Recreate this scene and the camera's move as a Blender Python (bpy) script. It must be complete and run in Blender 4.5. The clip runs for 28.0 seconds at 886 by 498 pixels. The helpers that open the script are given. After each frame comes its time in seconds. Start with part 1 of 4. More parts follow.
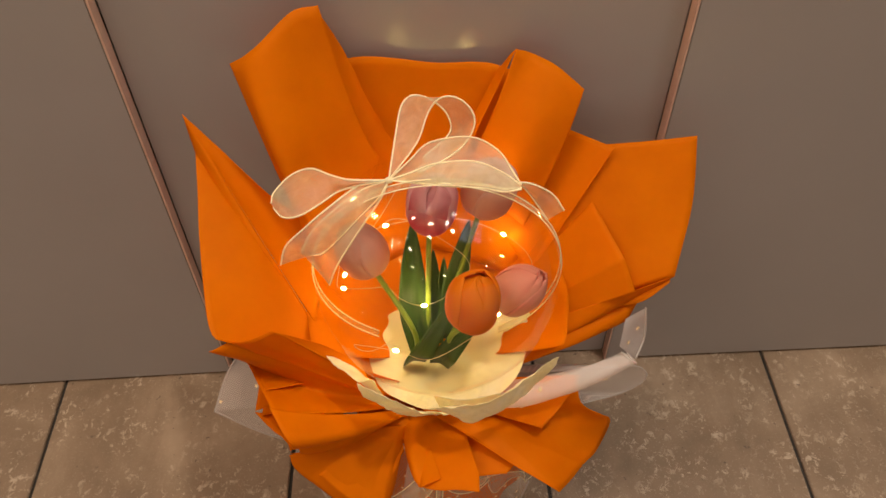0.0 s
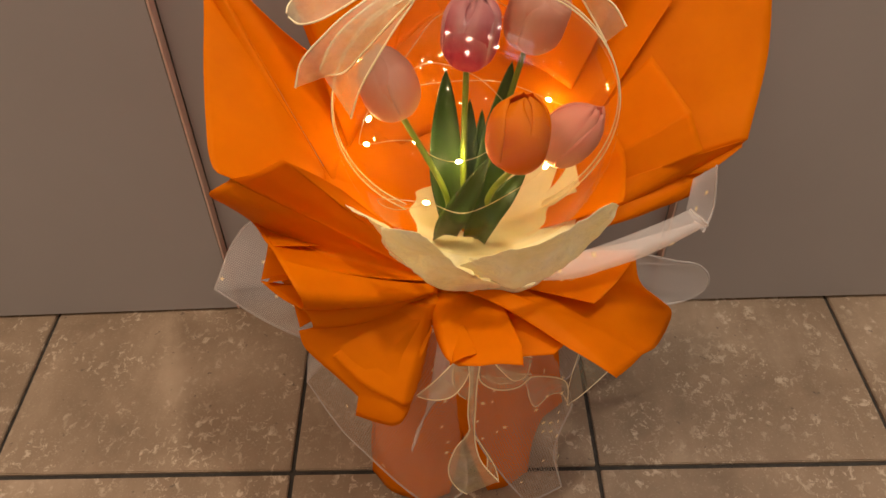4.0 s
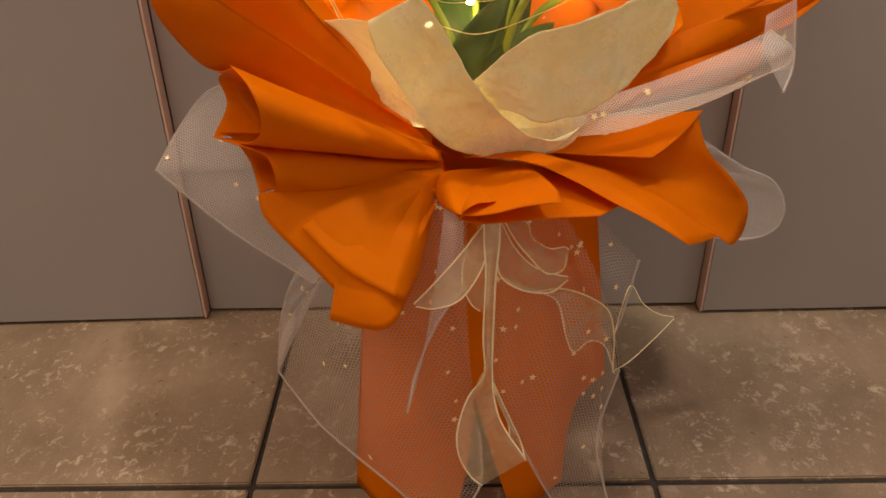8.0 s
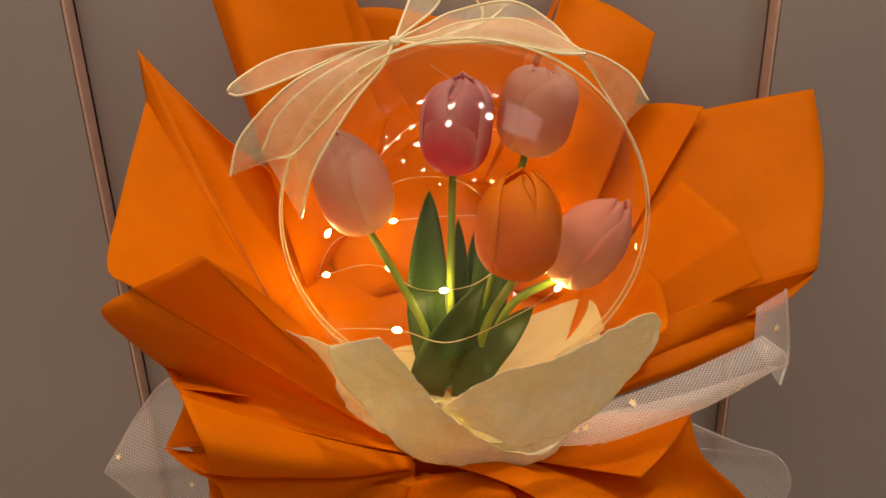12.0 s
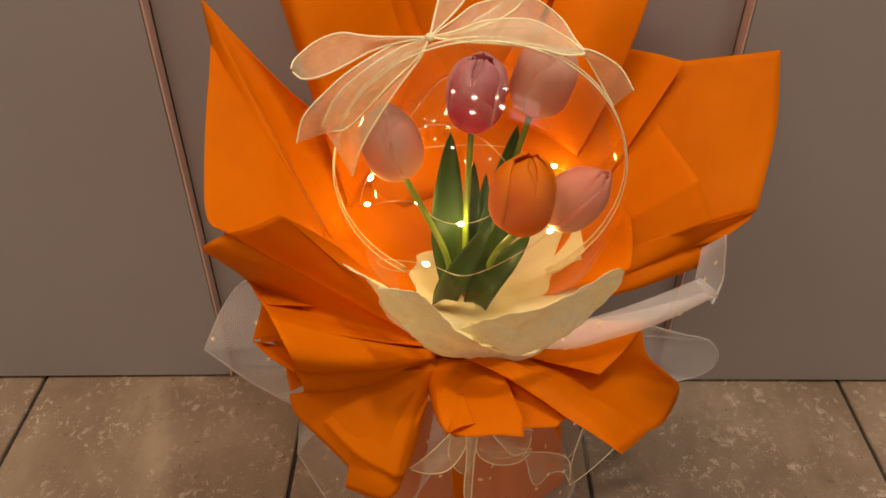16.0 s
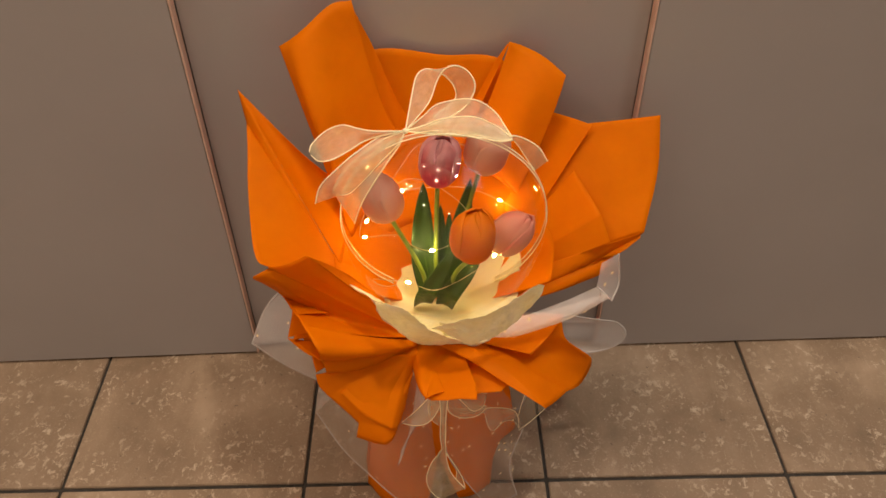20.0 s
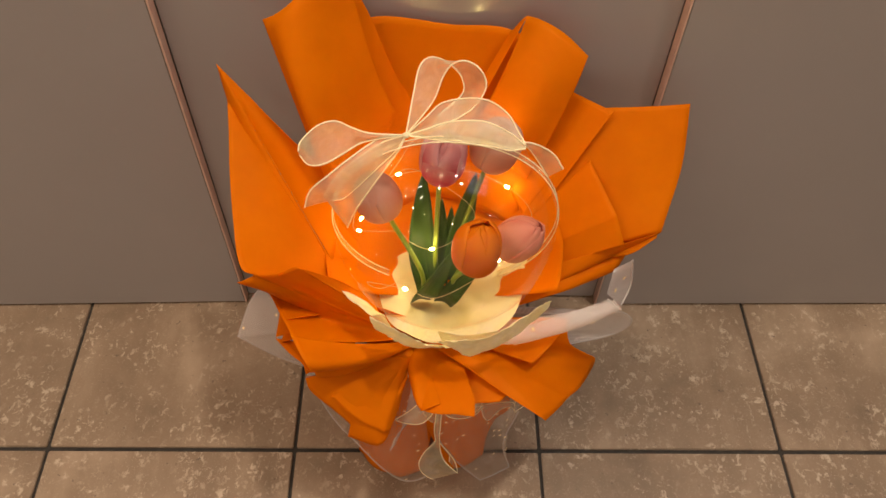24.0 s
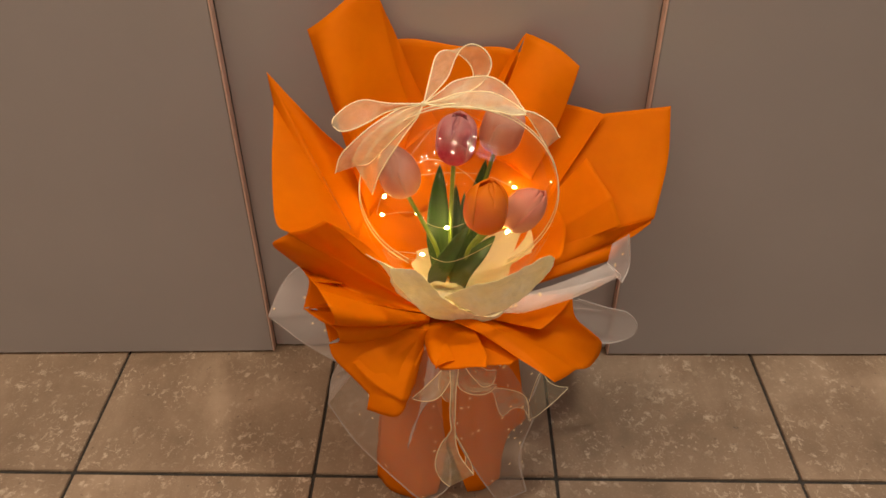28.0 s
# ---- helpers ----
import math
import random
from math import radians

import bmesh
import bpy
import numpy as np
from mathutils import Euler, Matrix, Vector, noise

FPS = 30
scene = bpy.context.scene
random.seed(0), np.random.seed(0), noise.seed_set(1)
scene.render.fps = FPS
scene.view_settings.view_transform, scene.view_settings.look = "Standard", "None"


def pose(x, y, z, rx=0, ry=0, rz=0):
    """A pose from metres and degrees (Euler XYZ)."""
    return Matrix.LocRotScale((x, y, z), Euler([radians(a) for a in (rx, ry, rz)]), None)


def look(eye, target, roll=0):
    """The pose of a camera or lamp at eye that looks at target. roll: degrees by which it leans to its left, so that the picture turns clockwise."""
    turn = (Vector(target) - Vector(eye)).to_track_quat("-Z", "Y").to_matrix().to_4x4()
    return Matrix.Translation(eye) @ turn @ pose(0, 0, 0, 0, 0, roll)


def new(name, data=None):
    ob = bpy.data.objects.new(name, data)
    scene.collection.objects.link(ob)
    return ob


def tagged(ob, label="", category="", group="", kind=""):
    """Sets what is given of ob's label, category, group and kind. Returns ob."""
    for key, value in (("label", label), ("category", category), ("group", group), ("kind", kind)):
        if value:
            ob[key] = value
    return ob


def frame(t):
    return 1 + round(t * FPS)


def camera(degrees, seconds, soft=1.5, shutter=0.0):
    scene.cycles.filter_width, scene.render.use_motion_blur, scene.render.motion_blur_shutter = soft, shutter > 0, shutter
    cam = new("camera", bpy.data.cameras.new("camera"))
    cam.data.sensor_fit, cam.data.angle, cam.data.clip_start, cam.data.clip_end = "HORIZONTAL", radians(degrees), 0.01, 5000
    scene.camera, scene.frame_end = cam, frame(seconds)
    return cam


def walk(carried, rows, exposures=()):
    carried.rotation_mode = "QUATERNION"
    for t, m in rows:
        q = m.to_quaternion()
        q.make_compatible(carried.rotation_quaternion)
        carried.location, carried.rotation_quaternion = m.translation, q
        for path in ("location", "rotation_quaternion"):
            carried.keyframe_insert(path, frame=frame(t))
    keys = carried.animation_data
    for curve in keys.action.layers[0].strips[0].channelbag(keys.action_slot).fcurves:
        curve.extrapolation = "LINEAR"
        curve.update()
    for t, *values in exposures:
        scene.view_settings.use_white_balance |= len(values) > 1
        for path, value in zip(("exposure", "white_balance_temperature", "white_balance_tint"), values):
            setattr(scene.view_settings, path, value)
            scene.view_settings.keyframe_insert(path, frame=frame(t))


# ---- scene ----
cam = camera(58.7, 28.0)
PATH = [
    (0, (0.022, -0.001, 0.957), (0.058, 1.31, -0.552), -0.7),
    (0.5, (0.02, -0.009, 0.953), (0.055, 1.308, -0.552), -0.6),
    (1, (0.021, -0.015, 0.95), (0.05, 1.308, -0.55), -0.7),
    (1.5, (0.021, -0.018, 0.941), (0.048, 1.308, -0.557), -0.4),
    (2, (0.018, -0.014, 0.921), (0.041, 1.305, -0.582), -0.5),
    (2.5, (0.017, -0.003, 0.895), (0.041, 1.307, -0.615), -0.0),
    (4.5, (0.001, -0.09, 0.728), (-0.008, 1.4, -0.606), -1.2),
    (5, (0.004, -0.115, 0.689), (-0.006, 1.441, -0.568), -1.0),
    (5.5, (0.005, -0.124, 0.624), (-0.017, 1.478, -0.574), -1.2),
    (6, (0.001, -0.115, 0.573), (-0.025, 1.538, -0.552), -1.2),
    (6.5, (0.005, -0.091, 0.507), (-0.014, 1.571, -0.606), -0.8),
    (7, (0.004, -0.073, 0.486), (-0.007, 1.608, -0.599), -0.5),
    (7.5, (0.005, -0.077, 0.485), (-0.014, 1.616, -0.58), -1.0),
    (8, (0.001, -0.079, 0.497), (-0.018, 1.638, -0.529), -1.1),
    (8.5, (0.013, -0.073, 0.522), (-0.001, 1.701, -0.402), -1.4),
    (9, (0.012, -0.063, 0.547), (0.015, 1.757, -0.283), -1.0),
    (9.5, (0.015, -0.062, 0.576), (0.014, 1.792, -0.175), -1.5),
    (10, (0.015, -0.063, 0.598), (0.009, 1.817, -0.083), -1.9),
    (10.5, (0.015, -0.065, 0.608), (-0.001, 1.826, -0.045), -2.1),
    (11, (0.016, -0.068, 0.606), (0.002, 1.821, -0.05), -1.7),
    (11.5, (0.021, -0.035, 0.593), (0.002, 1.841, -0.101), -1.6),
    (12, (0.022, 0.001, 0.58), (-0.003, 1.851, -0.18), -1.6),
    (12.5, (0.024, 0.043, 0.567), (-0.012, 1.874, -0.237), -1.5),
    (14.5, (0.012, 0.061, 0.534), (0.022, 1.929, -0.18), 0.3),
    (15, (0.024, 0.058, 0.597), (-0.015, 1.837, -0.315), -0.9),
    (15.5, (0.026, 0.003, 0.659), (-0.017, 1.654, -0.468), -1.0),
    (16, (0.006, -0.055, 0.744), (-0.007, 1.504, -0.509), 0.3),
    (16.5, (0.002, -0.111, 0.815), (-0.024, 1.387, -0.509), 0.6),
    (17, (-0.001, -0.163, 0.879), (-0.035, 1.315, -0.467), 0.3),
    (17.5, (0.004, -0.21, 0.946), (-0.022, 1.276, -0.393), 0.4),
    (18, (0.013, -0.242, 0.986), (0.023, 1.244, -0.353), 0.8),
    (18.5, (0.014, -0.247, 0.987), (0.043, 1.233, -0.358), 0.6),
    (19, (0.014, -0.242, 0.98), (0.035, 1.234, -0.37), 0.0),
    (19.5, (0.019, -0.228, 0.969), (0.038, 1.252, -0.377), -0.5),
    (20, (0.02, -0.2, 0.961), (0.038, 1.273, -0.392), -0.6),
    (20.5, (0.016, -0.149, 0.956), (0.034, 1.293, -0.431), -0.0),
    (21, (0.011, -0.098, 0.965), (0.028, 1.303, -0.463), -0.0),
    (21.5, (0.01, -0.059, 0.978), (0.03, 1.277, -0.51), 0.3),
    (23.5, (0.014, 0.016, 1.035), (0.053, 1.155, -0.608), 2.6),
    (24, (0.013, -0.04, 1.016), (0.049, 1.154, -0.589), 1.9),
    (24.5, (0.016, -0.115, 1.001), (0.05, 1.196, -0.509), 1.2),
    (25, (0.019, -0.178, 0.986), (0.046, 1.242, -0.423), 0.9),
    (25.5, (0.023, -0.212, 0.946), (0.025, 1.264, -0.404), 0.6),
    (26, (0.029, -0.229, 0.896), (0.009, 1.31, -0.382), -0.2),
    (26.5, (0.035, -0.256, 0.885), (0.02, 1.335, -0.327), -0.1),
    (27, (0.028, -0.282, 0.891), (0.008, 1.308, -0.322), -0.6),
    (27.5, (0.021, -0.289, 0.895), (0.001, 1.301, -0.318), -0.4),
    (28, (0.027, -0.286, 0.896), (-0.007, 1.303, -0.318), -0.3),
]
# the clip's own exposure sinks a little while the lit balloon fills the picture
EXPOSURE = [(0, -0.08), (2.5, -0.08), (4.5, 0.02), (8, 0.02), (9.5, -0.1), (12.5, -0.12), (15, -0.2), (16.5, -0.02), (18, 0.02), (28, 0.02)]
walk(cam, [(t, look(eye, target, roll)) for t, eye, target, roll in PATH], EXPOSURE)


# ---- light and world ----
# even warm fill, standing in for light from beyond the unseen south wall
world = bpy.data.worlds.new("south_fill")
scene.world = world
world.use_nodes = True
world.node_tree.nodes["Background"].inputs[0].default_value = (1.0, 0.80, 0.64, 1)
world.node_tree.nodes["Background"].inputs[1].default_value = 0.56


# ---- node helpers ----
def material(name):
    m = bpy.data.materials.new(name)
    m.use_nodes = True
    t = m.node_tree
    t.nodes.clear()
    return m, t


def node(t, kind, **values):
    n = t.nodes.new(kind)
    for key, value in values.items():
        n.inputs[key.replace("_", " ")].default_value = value
    return n


def math_node(t, op, a, b=None):
    n = t.nodes.new("ShaderNodeMath")
    n.operation = op
    for i, v in enumerate((a, b)):
        if v is None:
            continue
        if isinstance(v, (int, float)):
            n.inputs[i].default_value = v
        else:
            t.links.new(v, n.inputs[i])
    return n.outputs[0]


def coords(t, kind="Object", shift=False):
    c = t.nodes.new("ShaderNodeTexCoord").outputs[kind]
    if not shift:
        return c
    info = t.nodes.new("ShaderNodeObjectInfo")
    k = math_node(t, "MULTIPLY", info.outputs["Random"], 37.0)
    add = t.nodes.new("ShaderNodeVectorMath")
    t.links.new(c, add.inputs[0])
    t.links.new(k, add.inputs[1])
    return add.outputs[0]


def noise_tex(t, c, scale, detail=4.0, rough=0.55, distort=0.0):
    n = t.nodes.new("ShaderNodeTexNoise")
    n.inputs["Scale"].default_value, n.inputs["Detail"].default_value = scale, detail
    n.inputs["Roughness"].default_value, n.inputs["Distortion"].default_value = rough, distort
    t.links.new(c, n.inputs["Vector"])
    return n.outputs["Fac"]


def ramp(t, fac, *stops):
    r = t.nodes.new("ShaderNodeValToRGB")
    e = r.color_ramp.elements
    while len(e) < len(stops):
        e.new(0.5)
    for el, (pos, col) in zip(e, stops):
        el.position, el.color = pos, (*col, 1)
    t.links.new(fac, r.inputs[0])
    return r.outputs[0]


def grey(v):
    return (v, v, v)


def mix_color(t, fac, a, b, how="MIX"):
    n = t.nodes.new("ShaderNodeMix")
    n.data_type, n.blend_type = "RGBA", how
    for i, v in ((0, fac), (6, a), (7, b)):
        if isinstance(v, (int, float)):
            n.inputs[i].default_value = v
        elif isinstance(v, tuple):
            n.inputs[i].default_value = (*v, 1)
        else:
            t.links.new(v, n.inputs[i])
    return n.outputs[2]


def bump(t, height, strength, distance):
    b = t.nodes.new("ShaderNodeBump")
    b.inputs["Strength"].default_value, b.inputs["Distance"].default_value = strength, distance
    t.links.new(height, b.inputs["Height"])
    return b.outputs[0]


def finish(t, shader):
    out = t.nodes.new("ShaderNodeOutputMaterial")
    t.links.new(shader, out.inputs[0])


def mix_shader(t, fac, a, b):
    n = t.nodes.new("ShaderNodeMixShader")
    if isinstance(fac, (int, float)):
        n.inputs[0].default_value = fac
    else:
        t.links.new(fac, n.inputs[0])
    t.links.new(a, n.inputs[1])
    t.links.new(b, n.inputs[2])
    return n.outputs[0]


def principled(t, color, rough=0.5, metal=0.0, normal=None, spec=0.5):
    p = t.nodes.new("ShaderNodeBsdfPrincipled")
    for key, v in (("Base Color", color), ("Roughness", rough), ("Metallic", metal), ("Specular IOR Level", spec)):
        if isinstance(v, tuple):
            p.inputs[key].default_value = (*v, 1)
        elif isinstance(v, (int, float)):
            p.inputs[key].default_value = v
        else:
            t.links.new(v, p.inputs[key])
    if normal is not None:
        t.links.new(normal, p.inputs["Normal"])
    return p.outputs[0]


def translucent(t, color):
    n = t.nodes.new("ShaderNodeBsdfTranslucent")
    if isinstance(color, tuple):
        n.inputs[0].default_value = (*color, 1)
    else:
        t.links.new(color, n.inputs[0])
    return n.outputs[0]


def clear(t, color=(1, 1, 1)):
    n = t.nodes.new("ShaderNodeBsdfTransparent")
    n.inputs[0].default_value = (*color, 1)
    return n.outputs[0]


# ---- materials ----
def paper_material(name, dark, light, thin, grain=900.0, rough=0.55):
    """Thin wrapping paper: soft cloudy colour, fine fibre grain, some light shining through."""
    m, t = material(name)
    c = coords(t)
    cloud = noise_tex(t, c, 14.0, 5.0, 0.6)
    col = ramp(t, cloud, (0.3, dark), (0.72, light))
    fibre = noise_tex(t, c, grain, 2.0)
    crease = noise_tex(t, c, 45.0, 4.0, 0.5, 0.4)
    h = math_node(t, "ADD", math_node(t, "MULTIPLY", fibre, 0.25), crease)
    n = bump(t, h, 0.22, 0.0008)
    body = principled(t, col, rough, 0.0, n, 0.07)
    finish(t, mix_shader(t, thin, body, translucent(t, col)))
    return m


def tissue_material(name, closed, open_weave):
    """Fibrous cream tissue: dense cloudy fibre with worn-thin patches that let the paper below show through."""
    m, t = material(name)
    c = coords(t)
    cloud = noise_tex(t, c, 30.0, 5.0, 0.6)
    col = ramp(t, cloud, (0.25, (0.97, 0.89, 0.50)), (0.5, (0.99, 0.94, 0.64)), (0.75, (1.0, 0.97, 0.80)))
    fibre = noise_tex(t, c, 420.0, 4.0, 0.7, 1.5)
    patch = ramp(t, noise_tex(t, c, 26.0, 5.0, 0.65, 0.8), (0.46, grey(0)), (0.60, grey(1)))
    worn = math_node(t, "MULTIPLY", ramp(t, fibre, (0.40, grey(0)), (0.60, grey(1))), patch)
    wrinkle = math_node(t, "ADD", math_node(t, "MULTIPLY", fibre, 0.35), noise_tex(t, c, 70.0, 5.0, 0.6, 1.6))
    body = mix_shader(t, 0.22, principled(t, col, 0.7, 0.0, bump(t, wrinkle, 0.6, 0.0014), 0.2), translucent(t, col))
    veil = ramp(t, noise_tex(t, c, 17.0, 3.0), (0.35, grey(closed)), (0.7, grey(open_weave)))
    see = math_node(t, "ADD", math_node(t, "MULTIPLY", worn, 0.15), veil)
    finish(t, mix_shader(t, see, body, clear(t)))
    return m


def organza_material(name, open_weave):
    """Sheer cream ribbon: fine weave along the ribbon, mostly clear, with soft crinkles that close it a little."""
    m, t = material(name)
    c = coords(t)
    w = noise_tex(t, c, 2200.0, 2.0)
    s = noise_tex(t, c, 60.0, 3.0)
    crinkle = noise_tex(t, c, 48.0, 3.0, 0.5, 1.6)
    col = ramp(t, s, (0.3, (0.95, 0.87, 0.54)), (0.7, (0.98, 0.94, 0.72)))
    h = math_node(t, "ADD", crinkle, math_node(t, "MULTIPLY", w, 0.15))
    body = mix_shader(t, 0.35, principled(t, col, 0.38, 0.0, bump(t, h, 0.5, 0.0016), 0.6), translucent(t, col))
    fold = ramp(t, crinkle, (0.42, grey(0.0)), (0.66, grey(0.07)))
    see = math_node(t, "SUBTRACT", math_node(t, "ADD", math_node(t, "MULTIPLY", w, 0.26), open_weave), fold)
    finish(t, mix_shader(t, see, body, clear(t)))
    return m


def net_material(name, pitch, line, color, veil, dense=0.5):
    """Hexagonal net: threads along the edges of a honeycomb laid out in metres on the sheet."""
    m, t = material(name)
    uv = t.nodes.new("ShaderNodeTexCoord").outputs["UV"]
    sep = t.nodes.new("ShaderNodeSeparateXYZ")
    t.links.new(uv, sep.inputs[0])
    px, py = (math_node(t, "DIVIDE", sep.outputs[i], pitch) for i in (0, 1))

    def cell(ox, oy):
        gx = math_node(t, "SUBTRACT", math_node(t, "FLOORED_MODULO", math_node(t, "ADD", px, ox), 1.0), 0.5)
        gy = math_node(t, "SUBTRACT", math_node(t, "FLOORED_MODULO", math_node(t, "ADD", py, oy), 1.7320508), 0.8660254)
        ax, ay = math_node(t, "ABSOLUTE", gx), math_node(t, "ABSOLUTE", gy)
        slant = math_node(t, "ADD", math_node(t, "MULTIPLY", ax, 0.5), math_node(t, "MULTIPLY", ay, 0.8660254))
        return math_node(t, "MAXIMUM", ax, slant)

    d = math_node(t, "MINIMUM", cell(100.0, 173.20508), cell(100.5, 174.0711))
    thread = math_node(t, "GREATER_THAN", d, 0.5 - line)
    body = mix_shader(t, 0.35, principled(t, color, 0.5, 0.0, None, 0.4), translucent(t, color))
    cover = math_node(t, "ADD", math_node(t, "MULTIPLY", thread, dense), veil)
    finish(t, mix_shader(t, cover, clear(t), body))
    return m


def plain_material(name, dark, light, rough, metal=0.0, scale=60.0, height=0.0, spec=0.5):
    m, t = material(name)
    c = coords(t)
    f = noise_tex(t, c, scale, 4.0, 0.6)
    col = ramp(t, f, (0.3, dark), (0.7, light))
    n = bump(t, f, 0.4, height) if height else None
    finish(t, principled(t, col, rough, metal, n, spec))
    return m


def film_material():
    """Clear stretched balloon film."""
    m, t = material("balloon_film")
    face = t.nodes.new("ShaderNodeLayerWeight")
    face.inputs["Blend"].default_value = 0.5
    edge = math_node(t, "POWER", face.outputs["Facing"], 4.0)
    fac = math_node(t, "ADD", math_node(t, "MULTIPLY", edge, 0.30), 0.031)
    g = t.nodes.new("ShaderNodeBsdfGlossy")
    g.inputs["Roughness"].default_value = 0.0
    g.inputs["Color"].default_value = (1, 0.97, 0.92, 1)
    c = coords(t)
    t.links.new(bump(t, noise_tex(t, c, 25.0, 2.0), 0.03, 0.002), g.inputs["Normal"])
    finish(t, mix_shader(t, fac, clear(t, (0.985, 0.972, 0.92)), g.outputs[0]))
    return m


def petal_material(name, foot, body, rim, sheer=0.0):
    """Silk petal: colour runs from the foot to the rim, with fine veins along it."""
    m, t = material(name)
    uv = t.nodes.new("ShaderNodeTexCoord").outputs["UV"]
    sep = t.nodes.new("ShaderNodeSeparateXYZ")
    t.links.new(uv, sep.inputs[0])
    c = coords(t)
    soft = math_node(t, "ADD", sep.outputs[1], math_node(t, "MULTIPLY", math_node(t, "SUBTRACT", noise_tex(t, c, 90.0), 0.5), 0.25))
    side = math_node(t, "MULTIPLY", math_node(t, "ABSOLUTE", math_node(t, "SUBTRACT", sep.outputs[0], 0.5)), 2.0)
    soft = math_node(t, "ADD", soft, math_node(t, "MULTIPLY", math_node(t, "POWER", side, 3.0), 0.55))
    col = ramp(t, soft, (0.0, foot), (0.45, body), (1.1, rim))
    stripe = t.nodes.new("ShaderNodeMapping")
    stripe.inputs["Scale"].default_value = (26.0, 1.2, 1.0)
    t.links.new(uv, stripe.inputs[0])
    vein = noise_tex(t, stripe.outputs[0], 1.6, 3.0)
    col = mix_color(t, math_node(t, "MULTIPLY", vein, 0.28), col, tuple(v * 0.7 for v in body))
    p = principled(t, col, 0.5, 0.0, bump(t, vein, 0.4, 0.0006), 0.2)
    silk = mix_shader(t, 0.42, p, translucent(t, col))
    finish(t, mix_shader(t, sheer, silk, clear(t)) if sheer else silk)
    return m


def leaf_material(name, dark, light):
    m, t = material(name)
    uv = t.nodes.new("ShaderNodeTexCoord").outputs["UV"]
    stripe = t.nodes.new("ShaderNodeMapping")
    stripe.inputs["Scale"].default_value = (22.0, 0.8, 1.0)
    t.links.new(uv, stripe.inputs[0])
    vein = noise_tex(t, stripe.outputs[0], 1.5, 3.0)
    col = ramp(t, vein, (0.3, dark), (0.75, light))
    p = principled(t, col, 0.4, 0.0, bump(t, vein, 0.5, 0.0006), 0.45)
    finish(t, mix_shader(t, 0.2, p, translucent(t, col)))
    return m


def glow_material(name, color, strength):
    m, t = material(name)
    e = t.nodes.new("ShaderNodeEmission")
    e.inputs[0].default_value, e.inputs[1].default_value = (*color, 1), strength
    finish(t, e.outputs[0])
    return m


def tile_material():
    """Brown-grey stoneware in the manner of travertine: soft bands along the tile with clustered pale flecks and few pits."""
    m, t = material("stoneware_tile")
    c = coords(t, "Object", True)
    info = t.nodes.new("ShaderNodeObjectInfo")
    long = t.nodes.new("ShaderNodeMapping")
    long.inputs["Scale"].default_value = (1.0, 0.22, 1.0)
    t.links.new(c, long.inputs[0])
    cloud = noise_tex(t, c, 6.0, 5.0, 0.6, 0.4)
    band = noise_tex(t, long.outputs[0], 17.0, 5.0, 0.6, 0.5)
    both = math_node(t, "ADD", math_node(t, "MULTIPLY", cloud, 0.68), math_node(t, "MULTIPLY", band, 0.32))
    col = ramp(t, both, (0.32, (0.172, 0.118, 0.076)), (0.5, (0.260, 0.185, 0.123)), (0.68, (0.40, 0.297, 0.208)))
    slant = t.nodes.new("ShaderNodeMapping")
    slant.inputs["Scale"].default_value = (1.0, 0.85, 1.0)
    slant.inputs["Rotation"].default_value = (0, 0, -0.35)
    t.links.new(c, slant.inputs[0])
    fleck = noise_tex(t, slant.outputs[0], 105.0, 6.0, 0.72, 0.5)
    where = noise_tex(t, c, 15.0, 5.0, 0.65, 0.6)
    spot = math_node(t, "MULTIPLY", ramp(t, fleck, (0.535, grey(0)), (0.61, grey(1))), ramp(t, where, (0.43, grey(0.06)), (0.58, grey(1))))
    dust = math_node(t, "MULTIPLY", ramp(t, noise_tex(t, c, 380.0, 3.0), (0.60, grey(0)), (0.72, grey(1))), 0.22)
    mask = math_node(t, "MAXIMUM", math_node(t, "MULTIPLY", spot, 0.58), dust)
    col = mix_color(t, mask, col, (0.66, 0.54, 0.41))
    pit = noise_tex(t, c, 130.0, 2.0, 0.5)
    pits = ramp(t, pit, (0.24, grey(1)), (0.29, grey(0)))
    col = mix_color(t, math_node(t, "MULTIPLY", pits, 0.65), col, (0.09, 0.065, 0.05))
    tone = math_node(t, "ADD", math_node(t, "MULTIPLY", info.outputs["Random"], 0.16), 0.92)
    hsv = t.nodes.new("ShaderNodeHueSaturation")
    t.links.new(tone, hsv.inputs["Value"])
    t.links.new(col, hsv.inputs["Color"])
    h = math_node(t, "SUBTRACT", math_node(t, "MULTIPLY", fleck, 0.5), pits)
    rough = math_node(t, "ADD", math_node(t, "MULTIPLY", fleck, 0.3), 0.32)
    finish(t, principled(t, hsv.outputs[0], rough, 0.0, bump(t, h, 0.3, 0.0012), 0.4))
    return m


def panel_material():
    """Grey lacquered board with a soft sheen and faint streaks from wiping."""
    m, t = material("grey_lacquer")
    c = coords(t)
    cloud = noise_tex(t, c, 2.2, 4.0, 0.6)
    col = ramp(t, cloud, (0.3, (0.342, 0.314, 0.303)), (0.7, (0.372, 0.343, 0.331)))
    wipe = t.nodes.new("ShaderNodeMapping")
    wipe.inputs["Scale"].default_value = (18.0, 18.0, 2.0)
    t.links.new(c, wipe.inputs[0])
    smear = noise_tex(t, wipe.outputs[0], 1.5, 5.0, 0.65)
    rough = math_node(t, "ADD", math_node(t, "MULTIPLY", smear, 0.06), 0.15)
    finish(t, principled(t, col, rough, 0.0, bump(t, noise_tex(t, c, 60.0, 2.0), 0.04, 0.001), 0.45))
    return m


